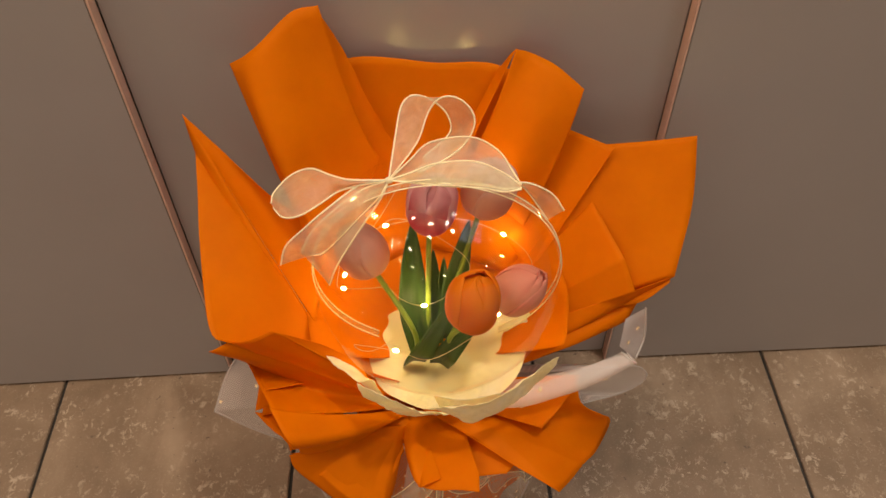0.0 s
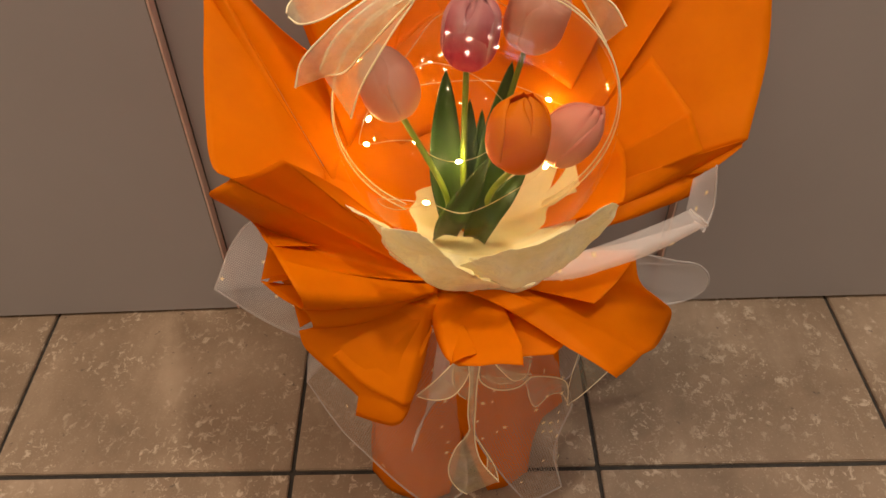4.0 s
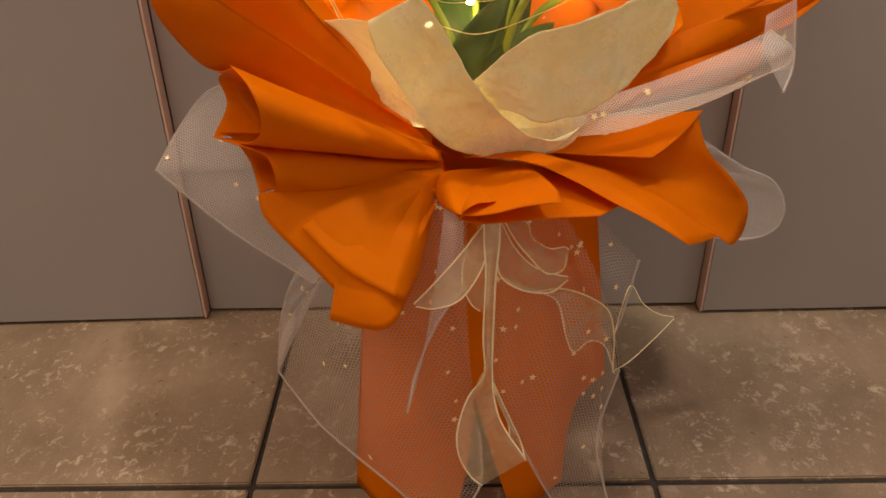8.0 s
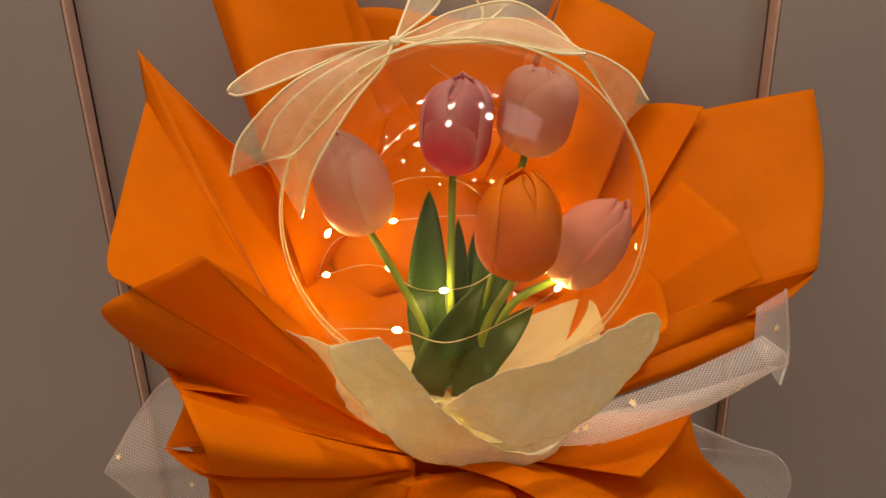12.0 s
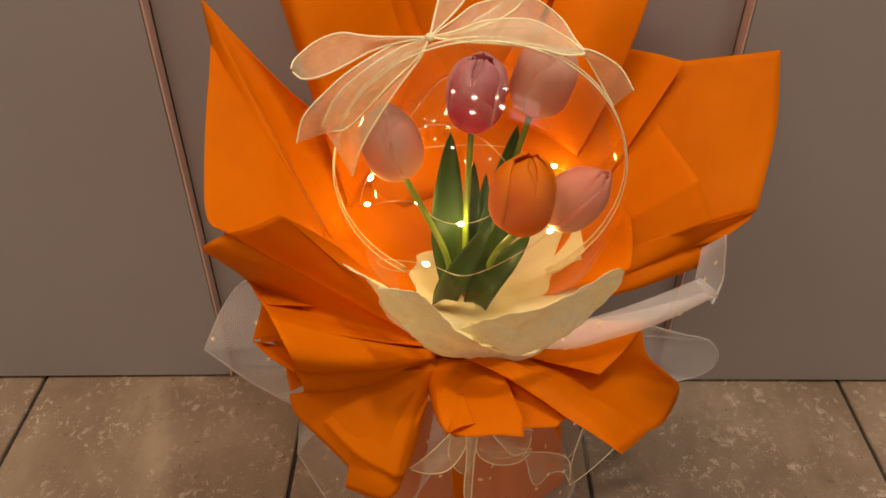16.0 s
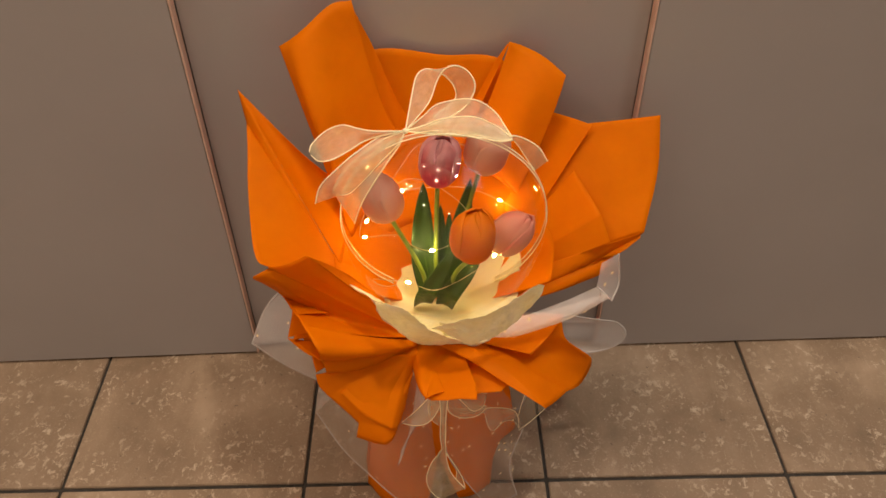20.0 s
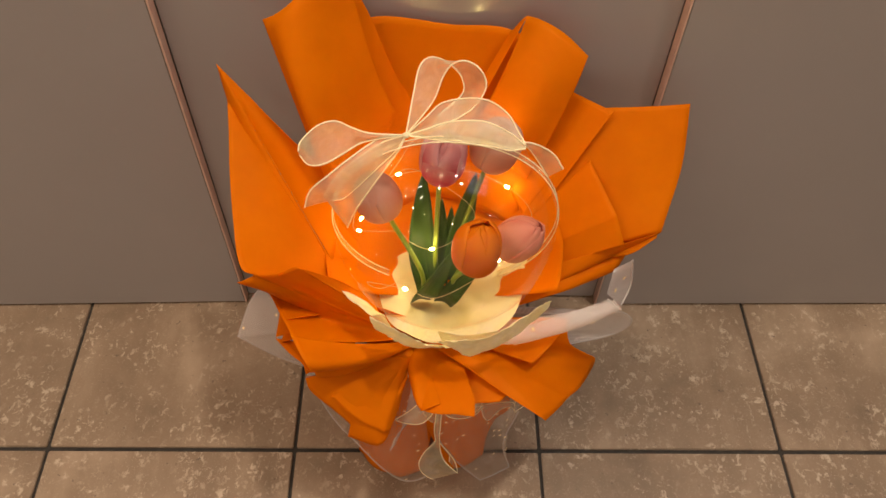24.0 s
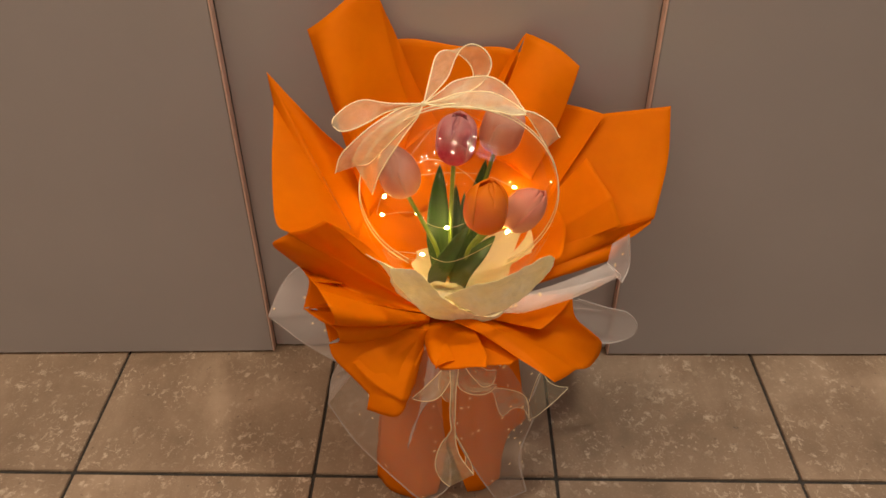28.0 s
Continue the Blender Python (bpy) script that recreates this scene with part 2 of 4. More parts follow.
ORANGE = paper_material("orange_paper", (0.80, 0.200, 0.0), (0.90, 0.250, 0.0), 0.38)
TISSUE = tissue_material("cream_tissue", 0.02, 0.13)
TISSUE_THIN = tissue_material("thin_tissue", 0.12, 0.40)
ORGANZA = organza_material("cream_organza", 0.54)
ORGANZA_THIN = organza_material("thin_organza", 0.60)
ORGANZA_AIRY = organza_material("airy_organza", 0.70)
THREAD = plain_material("cream_thread", (0.88, 0.76, 0.46), (0.96, 0.87, 0.60), 0.6, 0.0, 900.0, 0.0004)
NET = net_material("white_net", 0.0028, 0.10, (0.98, 0.89, 0.77), 0.05, 0.38)
NET_ROLL = net_material("white_net_rolled", 0.0017, 0.12, (0.96, 0.94, 0.92), 0.26, 0.48)
VEIL = net_material("folded_net", 0.0009, 0.16, (0.92, 0.89, 0.86), 0.38)
NET_FINE = net_material("white_net_doubled", 0.0018, 0.10, (0.92, 0.89, 0.87), 0.36, 0.28)
STAR = plain_material("gold_foil", (0.95, 0.74, 0.38), (1.0, 0.88, 0.58), 0.3, 0.3, 300.0)
FILM = film_material()
PINK = petal_material("pink_petal", (0.60, 0.04, 0.10), (0.80, 0.10, 0.20), (0.97, 0.58, 0.66))
PALE = petal_material("pale_pink_petal", (0.98, 0.64, 0.40), (0.98, 0.50, 0.38), (0.98, 0.66, 0.58), 0.30)
BLUSH = petal_material("blush_petal", (0.98, 0.70, 0.46), (0.98, 0.57, 0.42), (0.96, 0.42, 0.34), 0.14)
TANGERINE = petal_material("orange_petal", (0.90, 0.26, 0.0), (0.90, 0.19, 0.0), (0.96, 0.30, 0.003))
LEAF = leaf_material("tulip_leaf", (0.016, 0.045, 0.007), (0.060, 0.125, 0.014))
STEM = plain_material("tulip_stem", (0.13, 0.19, 0.015), (0.22, 0.29, 0.03), 0.4)
WIRE = plain_material("copper_wire", (0.80, 0.62, 0.34), (0.90, 0.76, 0.48), 0.3, 0.9)
BULB = glow_material("lit_bulb", (1.0, 0.76, 0.26), 270.0)
TILE = tile_material()
GROUT = plain_material("dark_grout", (0.020, 0.017, 0.014), (0.045, 0.038, 0.032), 0.85, 0.0, 90.0, 0.001)
PANEL = panel_material()
STRIP = plain_material("copper_edge", (0.62, 0.41, 0.32), (0.72, 0.50, 0.40), 0.4, 0.1)
PLASTER = plain_material("grey_plaster", (0.44, 0.42, 0.40), (0.52, 0.50, 0.47), 0.8, 0.0, 6.0, 0.001)
HOUSING = plain_material("white_enamel", (0.72, 0.72, 0.70), (0.8, 0.8, 0.78), 0.35)
TUBE = glow_material("lamp_strip", (0.90, 0.93, 1.0), 3.3)
SPOT_WARM = glow_material("warm_spot", (1.0, 0.76, 0.56), 92.0)
SPOT_WIDE = glow_material("wide_spot", (1.0, 0.92, 0.80), 34.0)
SPOT_COOL = glow_material("neutral_spot", (1.0, 0.92, 0.80), 42.0)
SPOT_NEAR = glow_material("near_spot", (1.0, 0.85, 0.68), 430.0)


# ---- mesh helpers ----
def mesh(name, verts, faces, mat, parent=None, label="", uvs=None, smooth=True):
    me = bpy.data.meshes.new(name)
    me.from_pydata([tuple(v) for v in verts], [], faces)
    if uvs is not None:
        layer = me.uv_layers.new(name="UVMap")
        index = np.zeros(len(me.loops), dtype=np.int32)
        me.loops.foreach_get("vertex_index", index)
        layer.data.foreach_set("uv", np.asarray(uvs, dtype=np.float32)[index].ravel())
    me.polygons.foreach_set("use_smooth", [smooth] * len(me.polygons))
    me.materials.append(mat)
    me.update()
    ob = new(name, me)
    if parent is not None:
        ob.parent = parent
        ob.matrix_parent_inverse = parent.matrix_world.inverted()
    return tagged(ob, label)


def part(name, bm, mat, parent, label="", smooth=False):
    me = bpy.data.meshes.new(name)
    bm.to_mesh(me)
    bm.free()
    me.polygons.foreach_set("use_smooth", [smooth] * len(me.polygons))
    me.materials.append(mat)
    ob = new(name, me)
    if parent is not None:
        ob.parent = parent
        ob.matrix_parent_inverse = parent.matrix_world.inverted()
    return tagged(ob, label)


def base(name, where, label, category, group="", kind=""):
    ob = new(name)
    ob.empty_display_size = 0.02
    ob.location = where
    bpy.context.view_layer.update()
    return tagged(ob, label, category, group, kind)


def smooth(p, n):
    """n points, evenly spaced, along a smooth curve through p."""
    if len(p) == 1:
        return np.repeat(p, n, 0)
    if len(p) == 2:
        return p[0] + np.linspace(0, 1, n)[:, None] * (p[1] - p[0])
    p = np.vstack([2 * p[0] - p[1], p, 2 * p[-1] - p[-2]])
    out = []
    for a, b, c, d in zip(p, p[1:], p[2:], p[3:]):
        for s in np.linspace(0, 1, 16, endpoint=False):
            out.append(0.5 * (2 * b + (c - a) * s + (2 * a - 5 * b + 4 * c - d) * s**2 + (3 * b - a - 3 * c + d) * s**3))
    out.append(p[-2])
    out = np.asarray(out)
    s = np.concatenate([[0], np.cumsum(np.linalg.norm(np.diff(out, axis=0), axis=1))])
    at = np.linspace(0, s[-1], n)
    return np.stack([np.interp(at, s, out[:, k]) for k in range(3)], 1)


def curve(points, n):
    """n points along a curve through the given ones; a point with a fourth value is a sharp corner."""
    p = np.asarray([q[:3] for q in points], float)
    cuts = [0] + [i for i, q in enumerate(points) if len(q) > 3 and 0 < i < len(points) - 1] + [len(points) - 1]
    if len(cuts) == 2:
        return smooth(p, n)
    runs = [p[i:j + 1] for i, j in zip(cuts, cuts[1:])]
    long = np.array([np.linalg.norm(np.diff(r, axis=0), axis=1).sum() for r in runs])
    ends = np.round(np.concatenate([[0], np.cumsum(long)]) / long.sum() * (n - 1)).astype(int)
    out = [smooth(r, max(2, b - a + 1))[: max(1, b - a)] for r, a, b in zip(runs, ends, ends[1:])]
    return np.vstack(out + [p[-1:]])[:n]


def grid_faces(nu, nv):
    return [(i * nv + j, i * nv + j + 1, (i + 1) * nv + j + 1, (i + 1) * nv + j) for i in range(nu - 1) for j in range(nv - 1)]


def sheet(name, parent, mat, inner, outer, mid=None, nu=40, nv=24, bulge=0.0, pleat=0.0, pleats=5, crumple=0.0014, thick=0.0005, seed=0, label="", flat=False, fine=0.0):
    """A soft sheet spanned from an inner to an outer curve, bent through mid; bulge pushes its middle out, pleats run from the inner edge."""
    a, b = curve(inner, nu), curve(outer, nu)
    v = np.linspace(0, 1, nv)[None, :, None]
    if mid is None:
        g = a[:, None] * (1 - v) + b[:, None] * v
    else:
        c = 2 * curve(mid, nu) - (a + b) / 2
        g = a[:, None] * (1 - v) ** 2 + 2 * c[:, None] * v * (1 - v) + b[:, None] * v**2
    du, dv = np.gradient(g, axis=0), np.gradient(g, axis=1)
    nrm = np.cross(du, dv)
    nrm /= np.linalg.norm(nrm, axis=2, keepdims=True) + 1e-9
    u = np.linspace(0, 1, nu)[:, None]
    w = np.linspace(0, 1, nv)[None, :]
    push = bulge * np.sin(np.pi * w) * np.sin(np.pi * u) ** 0.5
    push = push + pleat * np.sin(2 * np.pi * pleats * u + seed) * np.sin(np.pi * np.clip(w * 0.9, 0, 1))
    lump = np.array([[noise.noise(Vector((x * 28 + seed * 3.1, y * 28, z * 28))) for x, y, z in row] for row in g])
    push = push + crumple * lump * np.minimum(1, 4 * w) * np.minimum(1, 6 * u) * np.minimum(1, 6 * (1 - u))
    if fine:
        push = push + fine * np.array([[noise.noise(Vector((x * 95 + seed, y * 95, z * 95))) + 0.5 * noise.noise(Vector((x * 210, y * 210 + seed, z * 210))) for x, y, z in row] for row in g])
    g = g + nrm * push[:, :, None]
    lu = np.cumsum(np.concatenate([[0], np.linalg.norm(np.diff(g[:, nv // 2], axis=0), axis=1)]))
    lv = np.cumsum(np.concatenate([[0], np.linalg.norm(np.diff(g[nu // 2], axis=0), axis=1)]))
    uv = np.stack(np.meshgrid(lu, lv, indexing="ij"), -1).reshape(-1, 2)
    if flat:
        p = g.reshape(-1, 3) - g.reshape(-1, 3).mean(0)
        uv = p @ np.linalg.svd(p, full_matrices=False)[2][:2].T + 1.0
    ob = mesh(name, g.reshape(-1, 3), grid_faces(nu, nv), mat, parent, label, uv)
    if thick:
        s = ob.modifiers.new("thickness", "SOLIDIFY")
        s.thickness, s.offset = thick, 0
    return ob


def tube(name, parent, mat, points, radius, sides=6, n=None, taper=1.0, label=""):
    """A round rod along a smooth curve."""
    n = n or max(8, 8 * len(points))
    c = curve(points, n)
    d = np.gradient(c, axis=0)
    d /= np.linalg.norm(d, axis=1, keepdims=True) + 1e-12
    side = np.cross(d[0], (0.31, 0.2, 0.93))
    side /= np.linalg.norm(side)
    verts = []
    for k in range(n):
        side = side - d[k] * (side @ d[k])
        side /= np.linalg.norm(side) + 1e-12
        up = np.cross(d[k], side)
        r = radius * (1 + (taper - 1) * k / (n - 1))
        for q in range(sides):
            ang = 2 * math.pi * q / sides
            verts.append(c[k] + r * (math.cos(ang) * side + math.sin(ang) * up))
    faces = [(k * sides + q, k * sides + (q + 1) % sides, (k + 1) * sides + (q + 1) % sides, (k + 1) * sides + q) for k in range(n - 1) for q in range(sides)]
    faces += [tuple(range(sides))[::-1], tuple((n - 1) * sides + q for q in range(sides))]
    return mesh(name, verts, faces, mat, parent, label)


def ribbon(name, parent, side_a, side_b, label="", mid=None, bulge=0.002, wire=0.0008, mat=None):
    """A sheer ribbon between two edge curves, with a wired edge along each."""
    ob = sheet(name, parent, mat or ORGANZA, side_a, side_b, mid, 48, 10, bulge, 0.0, 1, 0.0012, 0.0, 3)
    tagged(ob, label)
    tube("wired_edge", ob, THREAD, side_a, wire, 6, 64)
    tube("wired_edge", ob, THREAD, side_b, wire, 6, 64)
    return ob


def block(bm, x0, x1, y0, y1, z0, z1, bevel=0.0):
    made = bmesh.ops.create_cube(bm, size=1.0, matrix=Matrix.LocRotScale(((x0 + x1) / 2, (y0 + y1) / 2, (z0 + z1) / 2), None, (x1 - x0, y1 - y0, z1 - z0)))
    if bevel:
        edges = {e for v in made["verts"] for e in v.link_edges}
        bmesh.ops.bevel(bm, geom=list(edges), offset=bevel, segments=2, affect="EDGES")
    return bm


# ---- the room ----
X0, X1, Y0, Y1, HIGH = -3.4, 6.2, -3.6, 2.2, 3.2
floor_base = tagged(part("floor", block(bmesh.new(), X0, X1, Y0, Y1, -0.08, -0.004), GROUT, None), "floor of brown-grey stoneware tiles with dark grout joints", "floor", "", "structure")
ceiling = tagged(part("ceiling", block(bmesh.new(), X0, X1, Y0, Y1, HIGH, HIGH + 0.1), PLASTER, None), "plain plastered ceiling", "ceiling", "", "structure")
for wall_name, box in (("wall_west", (X0 - 0.1, X0, Y0, Y1)), ("wall_east", (X1, X1 + 0.1, Y0, Y1)), ("wall_north", (X0 - 0.1, X1 + 0.1, Y1, Y1 + 0.1))):
    tagged(part(wall_name, block(bmesh.new(), *box, -0.08, HIGH + 0.1), PLASTER, None), "plain plastered wall closing the room", "wall", "", "structure")
# unseen wall; its wide opening is added to let the world's fill in
bm = bmesh.new()
block(bm, X0 - 0.1, X1 + 0.1, Y0 - 0.1, Y0, 3.05, HIGH + 0.1)
for x in (X0 - 0.1, X1 - 0.1):
    block(bm, x, x + 0.2, Y0 - 0.099, Y0 - 0.001, -0.08, 3.05)
tagged(part("wall_south", bm, PLASTER, None), "plain unseen wall with one wide opening added to let in fill light", "wall", "", "structure")
tagged(part("wall_core", block(bmesh.new(), X0, X1, 0.695, 0.74, -0.08, 1.30), PLASTER, None), "low wall that carries the grey panels", "wall", "", "structure")


def wall_panel(x0, x1, y, strip, label, turn=0.0):
    """A lacquered board of the low wall, with a copper band on the edges named; turn swings it a little about its banded edge."""
    ob = tagged(part("wall_panel", block(bmesh.new(), x0, x1, y, y + 0.066, 0.003, 1.30, 0.0015), PANEL, None), label, "wall panel", "wall panels", "structure")
    for e in strip:
        part("edge_band", block(bmesh.new(), e - 0.0009, e + 0.0011, y - 0.0008, y + 0.0143, 0.003, 1.295), STRIP, ob, "thin copper-coloured edge band")
    if turn:
        hinge = Vector((strip[0], y, 0.0))
        ob.matrix_world = Matrix.Translation(hinge) @ Matrix.Rotation(turn, 4, "Z") @ Matrix.Translation(-hinge)
    return ob


wall_panel(-1.05, -0.2640, 0.611, (-0.2632,), "grey lacquered wall panel with a copper edge band", 0.026)
wall_panel(-0.2619, 0.2665, 0.6255, (), "recessed grey lacquered wall panel behind the bouquet")
wall_panel(0.2685, 1.05, 0.611, (0.2677,), "grey lacquered wall panel with a copper edge band", 0.012)
wall_panel(X0, -1.053, 0.6255, (), "grey lacquered wall panel at the side")
wall_panel(1.053, X1, 0.6255, (), "grey lacquered wall panel at the side")


def downlight(x, y, glow, lit=0.085):
    """A small round recessed spot: ring, and a lit lens."""
    ob = base("downlight", (x, y, HIGH), "small round lit ceiling spotlight", "lamp", "ceiling spotlights")
    n, verts = 20, []
    for r, h in ((lit + 0.029, 0.0), (lit + 0.029, -0.012), (lit + 0.004, -0.012), (lit, 0.0)):
        verts += [(x + r * math.cos(2 * math.pi * k / n), y + r * math.sin(2 * math.pi * k / n), HIGH + h) for k in range(n)]
    faces = [(j * n + k, j * n + (k + 1) % n, (j + 1) * n + (k + 1) % n, (j + 1) * n + k) for j in range(3) for k in range(n)]
    mesh("ring", verts, faces, HOUSING, ob)
    lens = [(x, y, HIGH - 0.008)] + [(x + lit * math.cos(2 * math.pi * k / n), y + lit * math.sin(2 * math.pi * k / n), HIGH - 0.004) for k in range(n)]
    mesh("lens", lens, [(0, 1 + (k + 1) % n, 1 + k) for k in range(n)], glow, ob)
    return ob


for x, y in ((-2.10, 0.24), (-2.28, -0.09), (-1.93, -0.94), (-1.77, 0.0), (-1.23, 0.18), (-1.23, -0.48), (-1.30, -1.50), (-0.88, 0.97), (-0.29, -0.01), (-0.20, 0.56)):
    downlight(x, y, SPOT_WARM)
for x, y in ((-0.9, -2.4), (0.4, -2.2)):
    downlight(x, y, SPOT_WARM)
for x, y in ((0.46, 0.60), (0.67, 0.25), (0.76, 1.04), (1.30, -0.09), (2.28, -0.09), (2.82, 0.91), (2.90, 0.27), (2.97, -0.42), (3.10, -1.40), (3.95, -0.09), (3.98, 0.52), (4.47, 1.03), (4.70, 0.09), (4.86, -0.74), (4.84, -1.48), (5.41, 0.0)):
    downlight(x, y, SPOT_NEAR if (x, y) == (0.67, 0.25) else SPOT_COOL if x < 2 else SPOT_WIDE, 0.085 if x < 2 else 0.036)


def louvre_lamp(where, sx, sy, strips):
    """A square ceiling fitting with flat lit strips between white louvres."""
    x, y, z = where
    ob = base("louvre_lamp", where, "white square ceiling lamp with lit strips between louvres", "lamp")
    bm = bmesh.new()
    for k in range(strips + 1):
        ly = y - sy / 2 + k * sy / strips
        block(bm, x - sx / 2, x + sx / 2, ly - 0.05, ly + 0.05, z - 0.02, z + 0.05)
    for s in (-1, 1):
        block(bm, x + s * sx / 2 - 0.012, x + s * sx / 2 + 0.012, y - sy / 2 - 0.012, y + sy / 2 + 0.012, z - 0.021, z + 0.05)
    part("louvre_frame", bm, HOUSING, ob)
    for k in range(strips):
        ly = y - sy / 2 + (k + 0.5) * sy / strips
        part("lit_strip", block(bmesh.new(), x - sx / 2 + 0.013, x + sx / 2 - 0.013, ly - sy / strips / 2 + 0.055, ly + sy / strips / 2 - 0.055, z + 0.01, z + 0.02), TUBE, ob)
    return ob


louvre_lamp((1.55, 0.38, HIGH - 0.05), 1.15, 1.15, 3)


# ---- the bouquet wrapping ----
wrap = base("bouquet_wrapping", (0.012, 0.42, 0.0), "orange paper bouquet wrapping with cream tissue and starry white tulle", "bouquet")
GX, GY, GZ = 0.012, 0.405, 0.292  # where the wrapping is gathered


def orange(inner, outer, **kw):
    return sheet("orange_sheet", wrap, ORANGE, inner, outer, **kw)


# back and upper sheets
def paper_bowl():
    """The inner paper that cups the back and sides of the balloon."""
    nu, nv, verts, uv = 60, 20, [], []
    for i in range(nu):
        a = math.radians(-25 + 230 * i / (nu - 1))
        back = max(0.0, math.sin(a) - 0.35) / 0.65
        for j in range(nv):
            h = 0.25 + (0.97 + 0.22 * back) * j / (nv - 1)
            r = 0.1147 + 0.0012 * math.sin(9 * a) * h + 0.014 * back * min(1.0, 2 * h - 0.5) + (0.05 + 0.01 * back) * max(0.0, h - 0.75) ** 1.5
            verts.append((0.029 + r * math.sin(h) * math.cos(a), 0.446 + r * math.sin(h) * math.sin(a), 0.412 - r * math.cos(h)))
            uv.append((a * 0.1, h * 0.1))
    ob = mesh("orange_sheet", verts, grid_faces(nu, nv), ORANGE, wrap, "orange paper cupping the back of the balloon", uv)
    so = ob.modifiers.new("thickness", "SOLIDIFY")
    so.thickness, so.offset = 0.0005, 1


paper_bowl()
orange([(0.0, 0.385, 0.290), (-0.020, 0.415, 0.290), (-0.018, 0.455, 0.292)],
       [(-0.050, 0.384, 0.326), (-0.076, 0.410, 0.346), (-0.088, 0.432, 0.362), (-0.084, 0.480, 0.364)], seed=40)
orange([(-0.055, 0.505, 0.33), (0.02, 0.545, 0.33), (0.105, 0.505, 0.33)],
       [(-0.115, 0.598, 0.505), (-0.043, 0.612, 0.525), (0.032, 0.616, 0.514), (0.098, 0.612, 0.510), (0.165, 0.598, 0.46)], bulge=-0.012, seed=1)
orange([(-0.077, 0.482, 0.355), (-0.047, 0.538, 0.385), (-0.022, 0.552, 0.455)],
       [(-0.143, 0.567, 0.554, 1), (-0.128, 0.560, 0.566), (-0.112, 0.564, 0.577), (-0.086, 0.584, 0.592), (-0.064, 0.589, 0.594, 1)],
       mid=[(-0.108, 0.513, 0.462), (-0.092, 0.500, 0.470), (-0.062, 0.545, 0.490), (-0.040, 0.566, 0.497)], seed=2)
orange([(-0.037, 0.548, 0.41), (-0.010, 0.558, 0.43), (0.005, 0.560, 0.44)],
       [(-0.066, 0.588, 0.590, 1), (-0.050, 0.600, 0.545), (-0.020, 0.575, 0.478, 1)], seed=25)
orange([(0.045, 0.564, 0.40), (0.085, 0.553, 0.39), (0.117, 0.527, 0.38)],
       [(0.107, 0.601, 0.537, 1), (0.122, 0.604, 0.530), (0.145, 0.596, 0.521), (0.170, 0.581, 0.505, 1)],
       mid=[(0.076, 0.572, 0.458), (0.112, 0.548, 0.455), (0.148, 0.553, 0.445)], seed=3)
orange([(0.030, 0.567, 0.40), (0.038, 0.566, 0.40), (0.045, 0.564, 0.40)],
       [(0.093, 0.607, 0.512), (0.107, 0.601, 0.537, 1)], seed=26)
orange([(0.102, 0.527, 0.360), (0.113, 0.507, 0.350), (0.117, 0.487, 0.342)],
       [(0.158, 0.592, 0.451, 1), (0.180, 0.568, 0.457), (0.201, 0.553, 0.457, 1)], bulge=-0.005, seed=4)
# right wing with radiating folds
orange([(0.110, 0.50, 0.345), (0.100, 0.47, 0.325), (0.085, 0.45, 0.312)],
       [(0.194, 0.566, 0.450, 1), (0.236, 0.558, 0.460), (0.277, 0.554, 0.468, 1), (0.273, 0.512, 0.420), (0.256, 0.465, 0.370, 1)], seed=5)
orange([(0.108, 0.487, 0.342), (0.095, 0.46, 0.322), (0.085, 0.44, 0.312)],
       [(0.181, 0.526, 0.413, 1), (0.203, 0.464, 0.399, 1), (0.214, 0.446, 0.372, 1)], bulge=-0.002, seed=27)
# extra sheet, shaped to face upward so the wing shows a brighter triangle
orange([(0.205, 0.452, 0.342), (0.228, 0.452, 0.350), (0.252, 0.462, 0.364)],
       [(0.240, 0.534, 0.418), (0.247, 0.536, 0.421), (0.262, 0.520, 0.410)], bulge=-0.004, nu=24, nv=20, seed=52, label="small added orange sheet, tilted up to lighten the right wing")
orange([(0.085, 0.445, 0.312), (0.075, 0.425, 0.305), (0.06, 0.41, 0.298)],
       [(0.256, 0.465, 0.370, 1), (0.240, 0.468, 0.350), (0.228, 0.474, 0.332, 1)],
       mid=[(0.160, 0.442, 0.352), (0.150, 0.428, 0.335), (0.14, 0.432, 0.318)], seed=6)
orange([(0.075, 0.425, 0.304), (0.065, 0.41, 0.299), (0.055, 0.40, 0.294)],
       [(0.232, 0.470, 0.340, 1), (0.222, 0.456, 0.338), (0.212, 0.446, 0.326), (0.205, 0.452, 0.316, 1)],
       mid=[(0.150, 0.432, 0.334), (0.140, 0.416, 0.322), (0.125, 0.420, 0.308)], seed=28)
# left wing, folded to a tip
orange([(-0.085, 0.430, 0.360), (-0.080, 0.480, 0.362), (-0.062, 0.522, 0.372)],
       [(-0.195, 0.562, 0.505, 1), (-0.165, 0.545, 0.478), (-0.130, 0.520, 0.452), (-0.098, 0.497, 0.436, 1)], bulge=-0.004, seed=7)
orange([(-0.055, 0.386, 0.328), (-0.075, 0.41, 0.345), (-0.086, 0.43, 0.360)],
       [(-0.150, 0.381, 0.407), (-0.163, 0.387, 0.416), (-0.177, 0.45, 0.433), (-0.188, 0.545, 0.474, 1), (-0.195, 0.562, 0.505, 1)],
       bulge=0.007, nu=48, seed=8)
orange([(-0.020, 0.376, 0.312), (-0.035, 0.383, 0.335), (-0.045, 0.395, 0.35)],
       [(-0.152, 0.383, 0.404, 1), (-0.130, 0.376, 0.415), (-0.109, 0.377, 0.426, 1), (-0.092, 0.382, 0.410), (-0.072, 0.388, 0.388, 1)],
       bulge=-0.003, seed=9)
